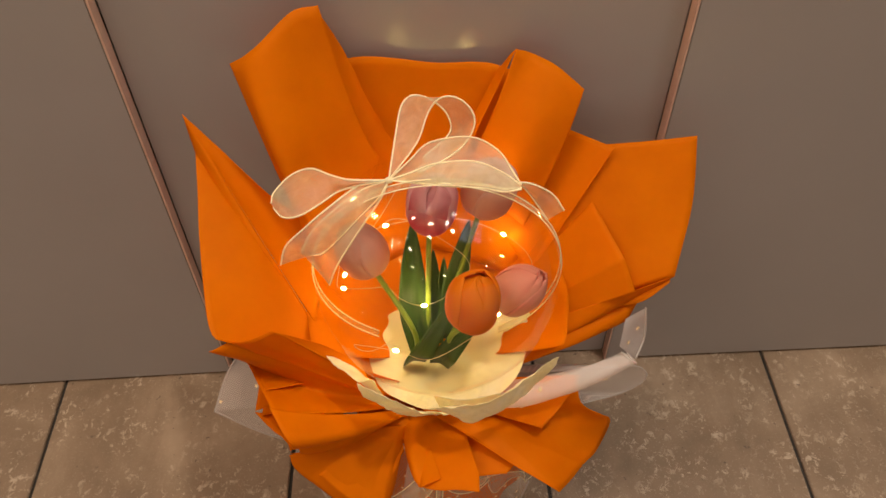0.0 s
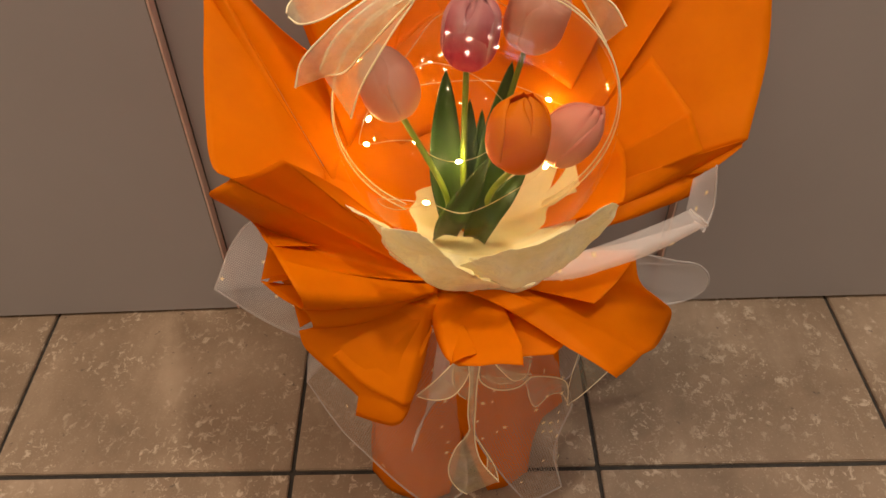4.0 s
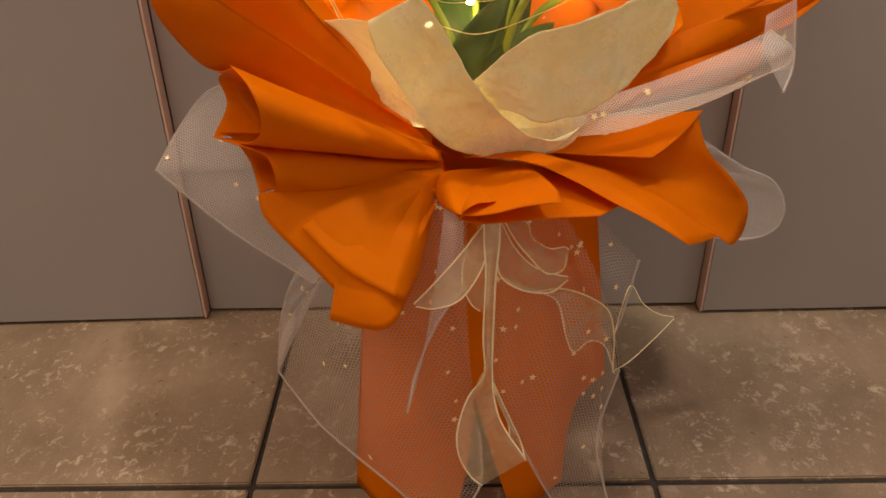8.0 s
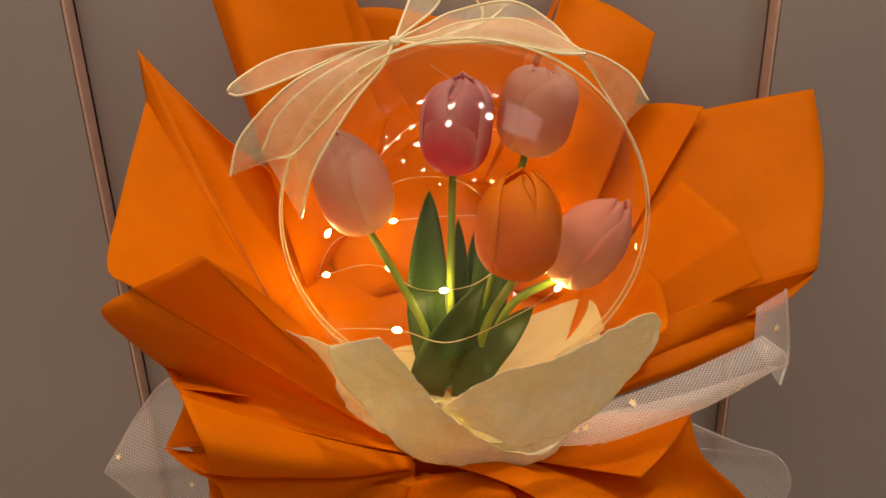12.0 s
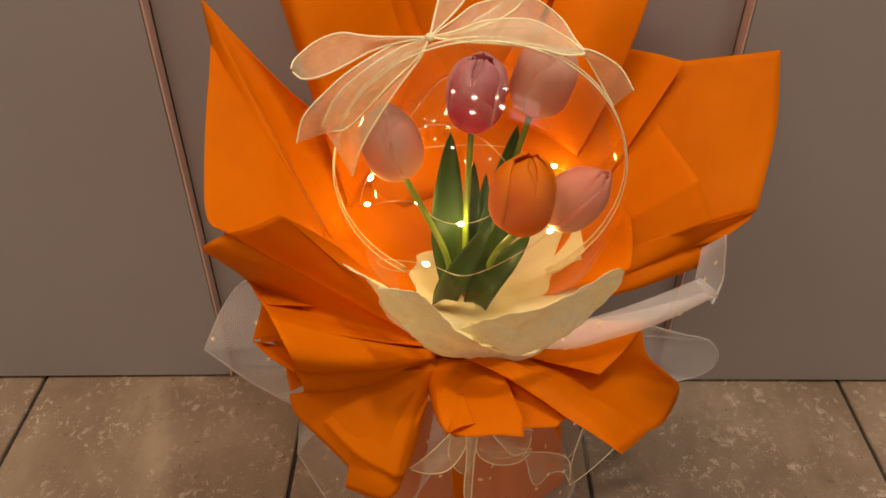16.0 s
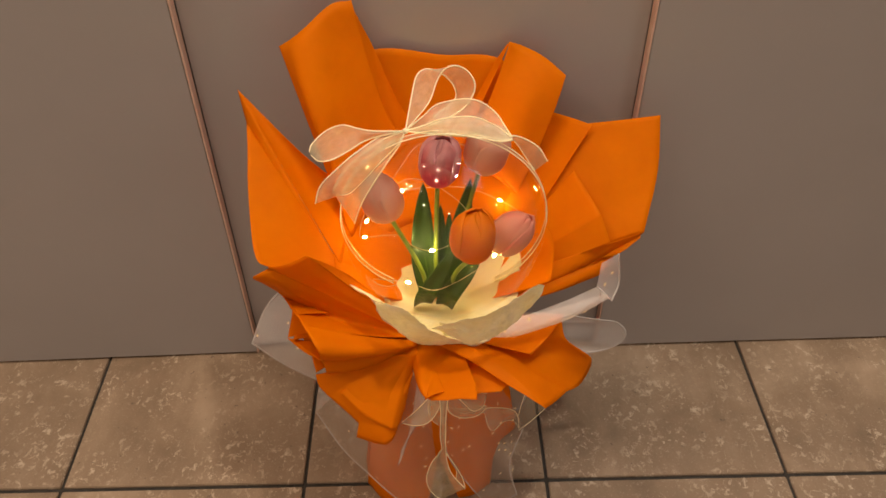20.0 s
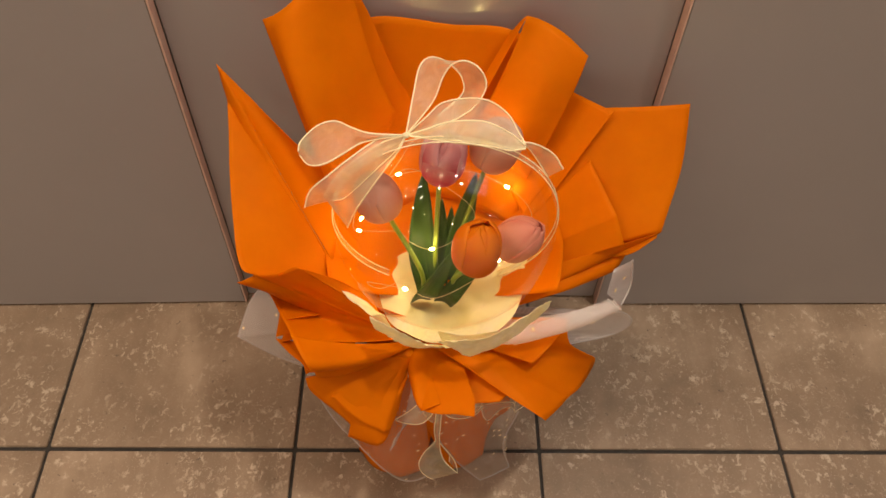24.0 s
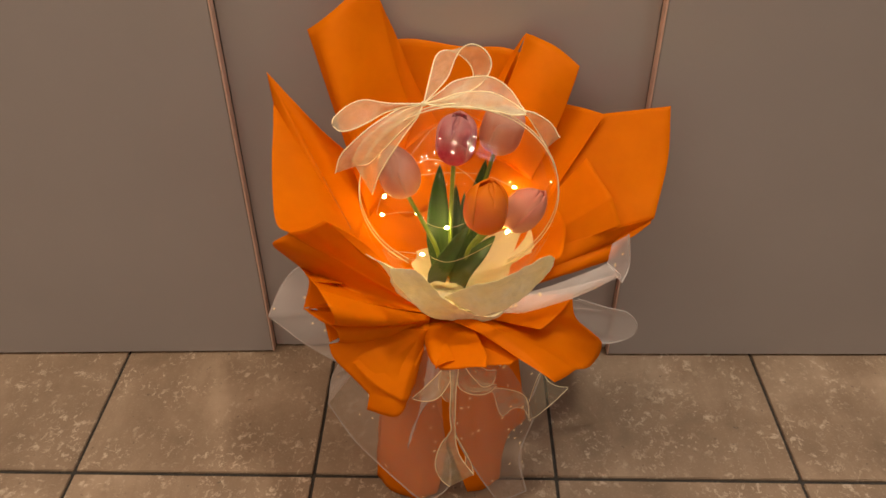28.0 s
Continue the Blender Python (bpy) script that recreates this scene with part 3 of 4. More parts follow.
orange([(-0.02, 0.376, 0.312), (-0.012, 0.38, 0.302), (-0.008, 0.378, 0.298)],
       [(-0.150, 0.383, 0.404), (-0.163, 0.380, 0.398), (-0.170, 0.385, 0.388), (-0.166, 0.402, 0.362), (-0.152, 0.405, 0.344), (-0.132, 0.372, 0.352), (-0.116, 0.340, 0.363, 1)],
       mid=[(-0.087, 0.380, 0.359), (-0.095, 0.382, 0.344), (-0.085, 0.378, 0.328), (-0.062, 0.352, 0.333)], nu=56, seed=10)
# left rolled folds
orange([(-0.004, 0.375, 0.297), (-0.004, 0.37, 0.293), (-0.004, 0.38, 0.289)],
       [(-0.118, 0.342, 0.364, 1), (-0.104, 0.318, 0.362), (-0.098, 0.312, 0.348), (-0.103, 0.322, 0.330), (-0.122, 0.348, 0.316), (-0.143, 0.368, 0.312, 1)],
       mid=[(-0.062, 0.350, 0.334), (-0.052, 0.336, 0.326), (-0.052, 0.340, 0.312), (-0.070, 0.364, 0.302)], nu=56, seed=11)
orange([(-0.060, 0.40, 0.318), (-0.060, 0.41, 0.308), (-0.060, 0.40, 0.302)],
       [(-0.126, 0.366, 0.352), (-0.143, 0.400, 0.338), (-0.141, 0.402, 0.320), (-0.143, 0.370, 0.311, 1)], seed=12)
orange([(-0.003, 0.38, 0.290), (-0.003, 0.375, 0.286), (-0.003, 0.38, 0.283)],
       [(-0.143, 0.368, 0.312, 1), (-0.122, 0.345, 0.316), (-0.104, 0.334, 0.314), (-0.099, 0.330, 0.302), (-0.102, 0.336, 0.291), (-0.112, 0.338, 0.286, 1)],
       mid=[(-0.068, 0.366, 0.302), (-0.054, 0.348, 0.304), (-0.052, 0.346, 0.290), (-0.058, 0.352, 0.284)], nu=56, seed=13)
orange([(-0.050, 0.395, 0.300), (-0.050, 0.40, 0.292), (-0.050, 0.39, 0.285)],
       [(-0.136, 0.360, 0.318, 1), (-0.134, 0.378, 0.306), (-0.124, 0.374, 0.292), (-0.112, 0.340, 0.287, 1)], seed=14)
orange([(-0.01, 0.395, 0.312), (-0.01, 0.400, 0.300), (-0.01, 0.395, 0.290)],
       [(-0.145, 0.407, 0.385), (-0.143, 0.410, 0.345), (-0.128, 0.397, 0.318), (-0.100, 0.366, 0.296)], seed=51)
# skirt: lower left roll
orange([(-0.006, 0.378, 0.288), (0.000, 0.365, 0.285), (0.004, 0.375, 0.280)],
       [(-0.112, 0.335, 0.289, 1), (-0.107, 0.327, 0.276), (-0.085, 0.316, 0.255), (-0.068, 0.306, 0.240, 1), (-0.071, 0.301, 0.222, 1), (-0.050, 0.294, 0.2205), (-0.037, 0.292, 0.222), (-0.028, 0.301, 0.229), (-0.018, 0.335, 0.243, 1)],
       mid=[(-0.062, 0.350, 0.292), (-0.054, 0.330, 0.280), (-0.036, 0.318, 0.262), (-0.014, 0.332, 0.266)], nu=64, seed=15)
orange([(-0.030, 0.360, 0.292), (-0.010, 0.360, 0.290), (-0.004, 0.362, 0.287)],
       [(-0.086, 0.322, 0.274, 1), (-0.060, 0.306, 0.254), (-0.032, 0.297, 0.241, 1), (-0.026, 0.302, 0.236), (-0.018, 0.322, 0.243, 1)],
       bulge=-0.002, seed=30)
orange([(-0.01, 0.385, 0.278), (0.0, 0.38, 0.274), (0.004, 0.39, 0.270)],
       [(-0.098, 0.338, 0.262), (-0.072, 0.330, 0.228), (-0.050, 0.325, 0.214), (-0.030, 0.335, 0.222)], bulge=0.006, seed=16)
# skirt: middle roll
orange([(-0.010, 0.388, 0.273), (0.012, 0.380, 0.281), (0.045, 0.375, 0.287)],
       [(-0.011, 0.384, 0.272, 1), (-0.006, 0.338, 0.281), (0.003, 0.305, 0.291), (0.011, 0.297, 0.293), (0.026, 0.292, 0.297), (0.040, 0.290, 0.301), (0.059, 0.285, 0.306, 1), (0.060, 0.305, 0.303, 1)],
       mid=[(-0.010, 0.386, 0.275), (0.000, 0.344, 0.293), (0.018, 0.336, 0.293), (0.052, 0.338, 0.299)], nu=64, seed=17)
orange([(0.004, 0.340, 0.288), (0.010, 0.335, 0.291), (0.018, 0.334, 0.294)],
       [(0.006, 0.300, 0.288), (0.008, 0.296, 0.297), (0.016, 0.298, 0.301), (0.026, 0.302, 0.299, 1)], seed=37, label="small curl of orange paper")
orange([(0.0, 0.385, 0.278), (0.02, 0.38, 0.280), (0.06, 0.385, 0.282)],
       [(-0.004, 0.345, 0.276, 1), (0.008, 0.304, 0.287), (0.022, 0.302, 0.285), (0.060, 0.310, 0.284), (0.086, 0.312, 0.284, 1), (0.108, 0.335, 0.282, 1)], bulge=-0.004, nu=48, seed=18)
# skirt: right flap
orange([(0.010, 0.376, 0.292), (0.035, 0.378, 0.294), (0.055, 0.395, 0.294)],
       [(0.056, 0.338, 0.303, 1), (0.095, 0.315, 0.290), (0.133, 0.297, 0.273, 1), (0.147, 0.312, 0.266), (0.160, 0.328, 0.260, 1), (0.180, 0.352, 0.240), (0.194, 0.374, 0.236), (0.197, 0.380, 0.252), (0.184, 0.374, 0.272), (0.162, 0.374, 0.296), (0.158, 0.390, 0.312, 1)],
       mid=[(0.034, 0.356, 0.300), (0.075, 0.345, 0.300), (0.115, 0.352, 0.285), (0.118, 0.372, 0.284), (0.105, 0.386, 0.302)], nu=72, seed=19)
orange([(0.045, 0.38, 0.294), (0.055, 0.385, 0.298), (0.065, 0.40, 0.304)],
       [(0.120, 0.345, 0.304), (0.145, 0.370, 0.310), (0.162, 0.394, 0.314, 1)], bulge=0.004, seed=20)

# paper round the stems
orange([(-0.052, 0.372, 0.285), (-0.020, 0.352, 0.283), (0.012, 0.356, 0.282)],
       [(-0.078, 0.376, 0.003), (-0.055, 0.350, 0.003), (-0.022, 0.339, 0.003, 1), (0.004, 0.346, 0.008, 1)],
       mid=[(-0.064, 0.372, 0.14), (-0.035, 0.347, 0.14), (0.020, 0.357, 0.14)], crumple=0.003, seed=21, label="orange paper rolled round the stems")
orange([(-0.012, 0.358, 0.282), (0.035, 0.354, 0.282), (0.094, 0.380, 0.285)],
       [(0.044, 0.348, 0.008, 1), (0.066, 0.354, 0.006), (0.086, 0.366, 0.014, 1), (0.088, 0.372, 0.062), (0.098, 0.380, 0.088), (0.118, 0.391, 0.104, 1)],
       mid=[(0.010, 0.350, 0.15), (0.055, 0.347, 0.15), (0.080, 0.358, 0.16), (0.106, 0.384, 0.19)], crumple=0.003, nu=56, seed=22, label="orange paper overlapping the stems")
orange([(-0.052, 0.374, 0.285), (-0.04, 0.44, 0.285), (0.012, 0.465, 0.285), (0.07, 0.44, 0.285), (0.084, 0.385, 0.285)],
       [(-0.078, 0.378, 0.003), (-0.075, 0.44, 0.003), (0.0, 0.48, 0.003), (0.075, 0.45, 0.003), (0.082, 0.40, 0.003), (0.060, 0.372, 0.003)],
       nu=56, crumple=0.003, seed=23, label="orange paper closing the back of the stems")

# cream tissue collar under the balloon
def cream(inner, outer, mat=None, **kw):
    return sheet("tissue_sheet", wrap, mat or TISSUE, inner, outer, thick=0.0003, **kw)


def tissue_bowl():
    """A tissue bowl under the balloon with an uneven rim."""
    nu, nv, verts, uv = 72, 16, [], []
    for i in range(nu):
        a = 2 * math.pi * i / (nu - 1)
        rim = 0.73 + 0.11 * math.cos(a) - 0.26 * max(0.0, math.sin(a)) + 0.01 * math.sin(5 * a + 1) + 0.20 * math.exp(-(((a - 0.45) / 0.35) ** 2))
        for j in range(nv):
            h = 0.14 + (rim - 0.14) * j / (nv - 1)
            r = 0.1122 + 0.0008 * math.sin(11 * a + 3 * h) + 0.004 * max(0.0, h - 0.5) + (0.055 * max(0.0, -math.sin(a)) + 0.05 * max(0.0, -math.cos(a))) * max(0.0, h - 0.45)
            verts.append((0.029 + r * math.sin(h) * math.cos(a), 0.446 + r * math.sin(h) * math.sin(a), 0.412 - r * math.cos(h)))
            uv.append((a * 0.1, h * 0.1))
    mesh("tissue_bowl", verts, grid_faces(nu, nv), TISSUE, wrap, "cream tissue bowl under the balloon", uv)


tissue_bowl()
cream([(-0.013, 0.322, 0.405, 1), (0.000, 0.326, 0.384), (0.011, 0.333, 0.362), (0.021, 0.341, 0.345), (0.032, 0.348, 0.331), (0.044, 0.355, 0.318), (0.058, 0.358, 0.310), (0.072, 0.359, 0.310)],
      [(-0.042, 0.350, 0.385, 1), (-0.037, 0.348, 0.366), (-0.018, 0.354, 0.332), (-0.002, 0.360, 0.307), (0.030, 0.368, 0.294), (0.052, 0.366, 0.294), (0.074, 0.362, 0.305), (0.084, 0.362, 0.322, 1)],
      bulge=0.003, crumple=0.003, fine=0.0014, nu=90, nv=36, seed=31, label="cream tissue band folded across the balloon's foot")
cream([(0.014, 0.342, 0.352), (0.042, 0.327, 0.381), (0.070, 0.327, 0.389), (0.100, 0.343, 0.396), (0.122, 0.360, 0.395), (0.131, 0.369, 0.384, 1)],
      [(0.024, 0.352, 0.336), (0.040, 0.344, 0.333), (0.053, 0.339, 0.329), (0.066, 0.342, 0.330), (0.082, 0.347, 0.331), (0.106, 0.360, 0.346), (0.125, 0.368, 0.366), (0.131, 0.370, 0.382, 1)],
      bulge=0.004, crumple=0.004, fine=0.0016, nu=90, nv=36, seed=32, label="cream tissue with a long rounded wing")
cream([(-0.030, 0.365, 0.365), (-0.020, 0.362, 0.335), (0.0, 0.36, 0.310)],
      [(-0.040, 0.351, 0.385, 1), (-0.062, 0.372, 0.381, 1), (-0.076, 0.396, 0.372), (-0.064, 0.386, 0.350), (-0.036, 0.376, 0.326), (-0.014, 0.368, 0.316, 1)],
      bulge=0.003, crumple=0.003, fine=0.0012, nu=60, nv=30, seed=34, mat=TISSUE_THIN, label="cream tissue with a pointed wing")
# the pocket between band and wing, under the ruffled lip of the wing
cream([(0.022, 0.362, 0.340), (0.050, 0.358, 0.338), (0.082, 0.362, 0.340)],
      [(0.030, 0.366, 0.300), (0.058, 0.362, 0.300), (0.082, 0.362, 0.318)], crumple=0.003, seed=38, mat=TISSUE_THIN)

# starry tulle
def tulle(inner, outer, mat=None, stars=0, **kw):
    ob = sheet("tulle_sheet", wrap, mat or NET, inner, outer, thick=0.0, flat=mat is not NET_ROLL, **kw)
    tube("folded_edge", ob, VEIL, outer, 0.0010, 5, 80)
    me = ob.data
    rnd = random.Random(len(me.polygons) + 17 * kw.get("seed", 0))
    for _ in range(stars):
        f = me.polygons[rnd.randrange(len(me.polygons))]
        n = f.normal.copy()
        if n.y > 0:
            n.negate()
        foil_star(ob, f.center + n * 0.0006, n, rnd.uniform(0.0018, 0.0028), rnd.uniform(0, 1.2))
    return ob


def foil_star(parent, c, n, r, turn):
    x = n.cross(Vector((0.2, 0.1, 1))).normalized()
    y = n.cross(x)
    verts = []
    for h in (0.0, 0.0003):
        for k in range(10):
            a = turn + k * math.pi / 5
            q = r if k % 2 == 0 else r * 0.45
            verts.append(c + n * h + x * (q * math.cos(a)) + y * (q * math.sin(a)))
    faces = [tuple(range(10))[::-1], tuple(range(10, 20))] + [(k, (k + 1) % 10, 10 + (k + 1) % 10, 10 + k) for k in range(10)]
    mesh("foil_star", verts, faces, STAR, parent, smooth=False)


tulle([(-0.010, 0.350, 0.278), (0.000, 0.345, 0.278), (0.012, 0.344, 0.278)],
      [(-0.150, 0.455, 0.056, 1), (-0.111, 0.400, 0.052), (-0.081, 0.370, 0.047), (-0.044, 0.335, 0.044), (-0.017, 0.328, 0.019), (0.006, 0.328, 0.026), (0.021, 0.330, 0.052), (0.020, 0.332, 0.100, 1)],
      mid=[(-0.108, 0.398, 0.170), (-0.070, 0.358, 0.160), (-0.020, 0.334, 0.155), (0.012, 0.334, 0.180)], stars=30, nu=64, pleat=0.002, pleats=4, seed=41, label="white star-strewn tulle over the paper stem")
tulle([(0.016, 0.344, 0.278), (0.035, 0.344, 0.278), (0.060, 0.356, 0.280)],
      [(0.024, 0.326, 0.190), (0.031, 0.325, 0.140), (0.056, 0.325, 0.077), (0.082, 0.330, 0.016, 1), (0.100, 0.340, 0.008), (0.122, 0.352, 0.006, 1), (0.110, 0.360, 0.065), (0.126, 0.380, 0.116, 1)],
      mid=[(0.020, 0.332, 0.230), (0.030, 0.332, 0.205), (0.060, 0.336, 0.160), (0.090, 0.345, 0.150), (0.100, 0.365, 0.205)], stars=30, nu=64, pleat=0.002, pleats=4, seed=42, label="white star-strewn tulle over the paper stem")
tulle([(-0.002, 0.345, 0.276), (0.006, 0.343, 0.276), (0.010, 0.343, 0.276)],
      [(-0.030, 0.325, 0.126, 1), (-0.023, 0.326, 0.160), (-0.011, 0.327, 0.193), (0.000, 0.328, 0.212), (0.010, 0.330, 0.225, 1)],
      mid=[(-0.016, 0.327, 0.185), (-0.002, 0.330, 0.230), (0.009, 0.336, 0.252)], mat=NET_FINE, seed=48)
tulle([(-0.045, 0.40, 0.290), (-0.05, 0.40, 0.275), (-0.045, 0.40, 0.262)],
      [(-0.120, 0.430, 0.325), (-0.156, 0.430, 0.321), (-0.177, 0.420, 0.302), (-0.190, 0.388, 0.281, 1), (-0.150, 0.386, 0.238), (-0.096, 0.390, 0.189, 1)],
      mat=NET_FINE, stars=14, pleat=0.002, pleats=3, seed=43, label="white tulle corner with gold stars")
tulle([(-0.070, 0.385, 0.235), (-0.060, 0.380, 0.232), (-0.05, 0.375, 0.230)],
      [(-0.150, 0.455, 0.056, 1), (-0.138, 0.445, 0.120), (-0.118, 0.420, 0.174), (-0.095, 0.400, 0.209, 1)],
      mat=NET_FINE, stars=10, pleat=0.002, pleats=3, seed=44)
tulle([(0.050, 0.40, 0.306), (0.055, 0.372, 0.308), (0.060, 0.362, 0.318), (0.062, 0.365, 0.330)],
      [(0.204, 0.402, 0.336), (0.207, 0.388, 0.344), (0.203, 0.378, 0.357), (0.190, 0.383, 0.367)],
      mid=[(0.118, 0.392, 0.316), (0.120, 0.368, 0.316), (0.122, 0.361, 0.328), (0.116, 0.370, 0.340)], mat=NET_ROLL, stars=9, seed=45, label="rolled white tulle sticking out beside the collar")
tulle([(0.060, 0.42, 0.290), (0.065, 0.42, 0.280), (0.065, 0.41, 0.270)],
      [(0.171, 0.420, 0.284), (0.212, 0.440, 0.253), (0.241, 0.450, 0.236), (0.257, 0.455, 0.211), (0.253, 0.455, 0.192), (0.228, 0.445, 0.189), (0.180, 0.425, 0.205)],
      mat=NET_FINE, stars=6, pleat=0.004, pleats=3, seed=46, label="white tulle lobe")
tulle([(0.050, 0.40, 0.270), (0.06, 0.40, 0.268), (0.07, 0.41, 0.268)],
      [(0.080, 0.385, 0.150), (0.105, 0.395, 0.140), (0.124, 0.400, 0.135), (0.140, 0.415, 0.190)],
      stars=8, pleat=0.003, pleats=2, seed=47)

tulle([(0.194, 0.400, 0.351), (0.201, 0.420, 0.366)],
      [(0.215, 0.405, 0.321), (0.224, 0.420, 0.336), (0.219, 0.425, 0.375)],
      mat=NET_FINE, stars=2, seed=49, label="upturned end of the white tulle roll")

# ---- cream ribbon tied below the skirt ----
bow_low = base("hanging_ribbon", (0.026, 0.335, 0.283), "sheer cream wired ribbon hanging from the gathered wrapping", "ribbon")
ribbon("long_tail", bow_low, [(0.021, 0.335, 0.285), (0.021, 0.322, 0.262), (0.022, 0.318, 0.241), (0.021, 0.320, 0.193), (0.022, 0.320, 0.163), (0.011, 0.316, 0.146), (0.004, 0.314, 0.119), (0.005, 0.312, 0.098), (0.013, 0.311, 0.079), (0.021, 0.311, 0.070)],
       [(0.030, 0.335, 0.285), (0.030, 0.322, 0.262), (0.028, 0.318, 0.241), (0.027, 0.319, 0.193), (0.027, 0.320, 0.160), (0.030, 0.314, 0.138), (0.036, 0.310, 0.123), (0.048, 0.308, 0.102), (0.050, 0.309, 0.096)], mat=ORGANZA, wire=0.0007)
ribbon("curled_end", bow_low, [(0.028, 0.322, 0.154), (0.040, 0.322, 0.122), (0.047, 0.318, 0.106), (0.050, 0.311, 0.096)], [(0.028, 0.323, 0.150), (0.036, 0.328, 0.122), (0.040, 0.327, 0.110), (0.040, 0.322, 0.098)], mat=ORGANZA_THIN, wire=0.0006)
ribbon("loop", bow_low, [(0.022, 0.338, 0.266), (0.008, 0.330, 0.250), (-0.008, 0.324, 0.233), (-0.022, 0.322, 0.218)],
       [(0.026, 0.336, 0.266), (0.022, 0.322, 0.251), (0.015, 0.315, 0.238), (0.005, 0.314, 0.225), (-0.009, 0.318, 0.217), (-0.021, 0.322, 0.216)], bulge=-0.004, mat=ORGANZA_THIN, wire=0.0006)
ribbon("loop", bow_low, [(0.023, 0.339, 0.266), (0.012, 0.333, 0.253), (0.008, 0.328, 0.232), (0.013, 0.324, 0.217), (0.019, 0.322, 0.212)],
       [(0.028, 0.337, 0.267), (0.025, 0.326, 0.249), (0.024, 0.320, 0.225), (0.021, 0.321, 0.212)], bulge=0.003, mat=ORGANZA_THIN, wire=0.0006)
ribbon("loop", bow_low, [(0.029, 0.337, 0.267), (0.029, 0.326, 0.253), (0.031, 0.320, 0.239), (0.044, 0.318, 0.230), (0.062, 0.324, 0.224), (0.074, 0.332, 0.228)],
       [(0.032, 0.340, 0.265), (0.040, 0.336, 0.250), (0.051, 0.330, 0.240), (0.065, 0.331, 0.233), (0.074, 0.334, 0.229)], bulge=-0.003, mat=ORGANZA_THIN, wire=0.0006)
ribbon("loop", bow_low, [(0.033, 0.338, 0.268), (0.040, 0.326, 0.260), (0.048, 0.320, 0.252), (0.058, 0.318, 0.242), (0.069, 0.326, 0.239), (0.073, 0.336, 0.245)],
       [(0.042, 0.345, 0.265), (0.049, 0.346, 0.260), (0.052, 0.343, 0.252), (0.062, 0.340, 0.246), (0.071, 0.338, 0.248), (0.074, 0.338, 0.246)], bulge=0.005, mat=ORGANZA_THIN, wire=0.0006)
ribbon("wavy_tail", bow_low, [(0.032, 0.331, 0.232), (0.049, 0.330, 0.221), (0.071, 0.340, 0.216), (0.091, 0.350, 0.203), (0.108, 0.360, 0.184), (0.117, 0.372, 0.153), (0.121, 0.380, 0.114)],
       [(0.039, 0.335, 0.224), (0.061, 0.342, 0.211), (0.072, 0.348, 0.198), (0.078, 0.346, 0.173), (0.085, 0.350, 0.157), (0.098, 0.362, 0.157), (0.112, 0.374, 0.142), (0.123, 0.382, 0.111)], bulge=0.004, mat=ORGANZA_THIN, wire=0.0006)
ribbon("wavy_tail", bow_low, [(0.121, 0.380, 0.114), (0.136, 0.390, 0.116), (0.156, 0.402, 0.128), (0.172, 0.414, 0.137)],
       [(0.117, 0.372, 0.153), (0.125, 0.392, 0.163), (0.135, 0.410, 0.171), (0.145, 0.408, 0.156), (0.158, 0.410, 0.145), (0.172, 0.415, 0.138)], mat=ORGANZA_AIRY, wire=0.0005)

# ---- balloon ----
BC, BR = Vector((0.029, 0.446, 0.412)), 0.109
balloon = base("clear_balloon", (BC.x, BC.y, 0.302), "clear round balloon with tulips and lights inside", "balloon")


def lathe(name, parent, mat, centre, profile, n=64, label="", wobble=0.0):
    verts, uv = [], []
    for k, (r, z) in enumerate(profile):
        for q in range(n):
            a = 2 * math.pi * q / n
            rr = r * (1 + wobble * math.sin(7 * a) * max(0, 0.35 - (z + BR) / (2 * BR)))
            verts.append((centre.x + rr * math.cos(a), centre.y + rr * math.sin(a), centre.z + z))
            uv.append((q / n, k / len(profile)))
    m = len(profile)
    faces = [(k * n + q, k * n + (q + 1) % n, (k + 1) * n + (q + 1) % n, (k + 1) * n + q) for k in range(m - 1) for q in range(n)]
    return mesh(name, verts, faces, mat, parent, label, uv)


profile = [(BR * math.sin(a), -BR * math.cos(a)) for a in np.linspace(0.16, math.pi - 0.01, 48)]
lathe("neck", balloon, FILM, BC, [(0.010, -BR - 0.014), (0.0095, -BR - 0.010), (0.012, -BR - 0.004), profile[0]], 40, "narrow balloon neck")
lathe("film", balloon, FILM, BC, profile, 80, "clear shiny balloon film", 0.05)

# ---- cream ribbon and bow on the balloon ----
bow = base("balloon_bow", (-0.008, 0.452, 0.520), "sheer cream wired ribbon bow tied on the balloon", "bow")
R1 = BR + 0.0015
ring_a, ring_b = [], []
for k in range(25):
    a = math.radians(-58 + 296 * k / 24)
    ring_a.append((BC.x + R1 * math.cos(a), BC.y - 0.003, BC.z + R1 * math.sin(a)))
    ring_b.append((BC.x + R1 * math.cos(a), BC.y + 0.004, BC.z + R1 * math.sin(a)))
ribbon("band", bow, ring_a, ring_b, "ribbon band round the balloon", bulge=0.0, wire=0.0006, mat=ORGANZA_AIRY)
K = (-0.008, 0.452, 0.521)
bm = bmesh.new()
bmesh.ops.create_icosphere(bm, subdivisions=3, radius=0.0030)
for v in bm.verts:
    v.co = Vector((v.co.x * 1.1, v.co.y * 0.8, v.co.z * 0.95)) * (1 + 0.18 * noise.noise(v.co * 300)) + Vector(K)
part("knot", bm, THREAD, bow, "tight ribbon knot", True)
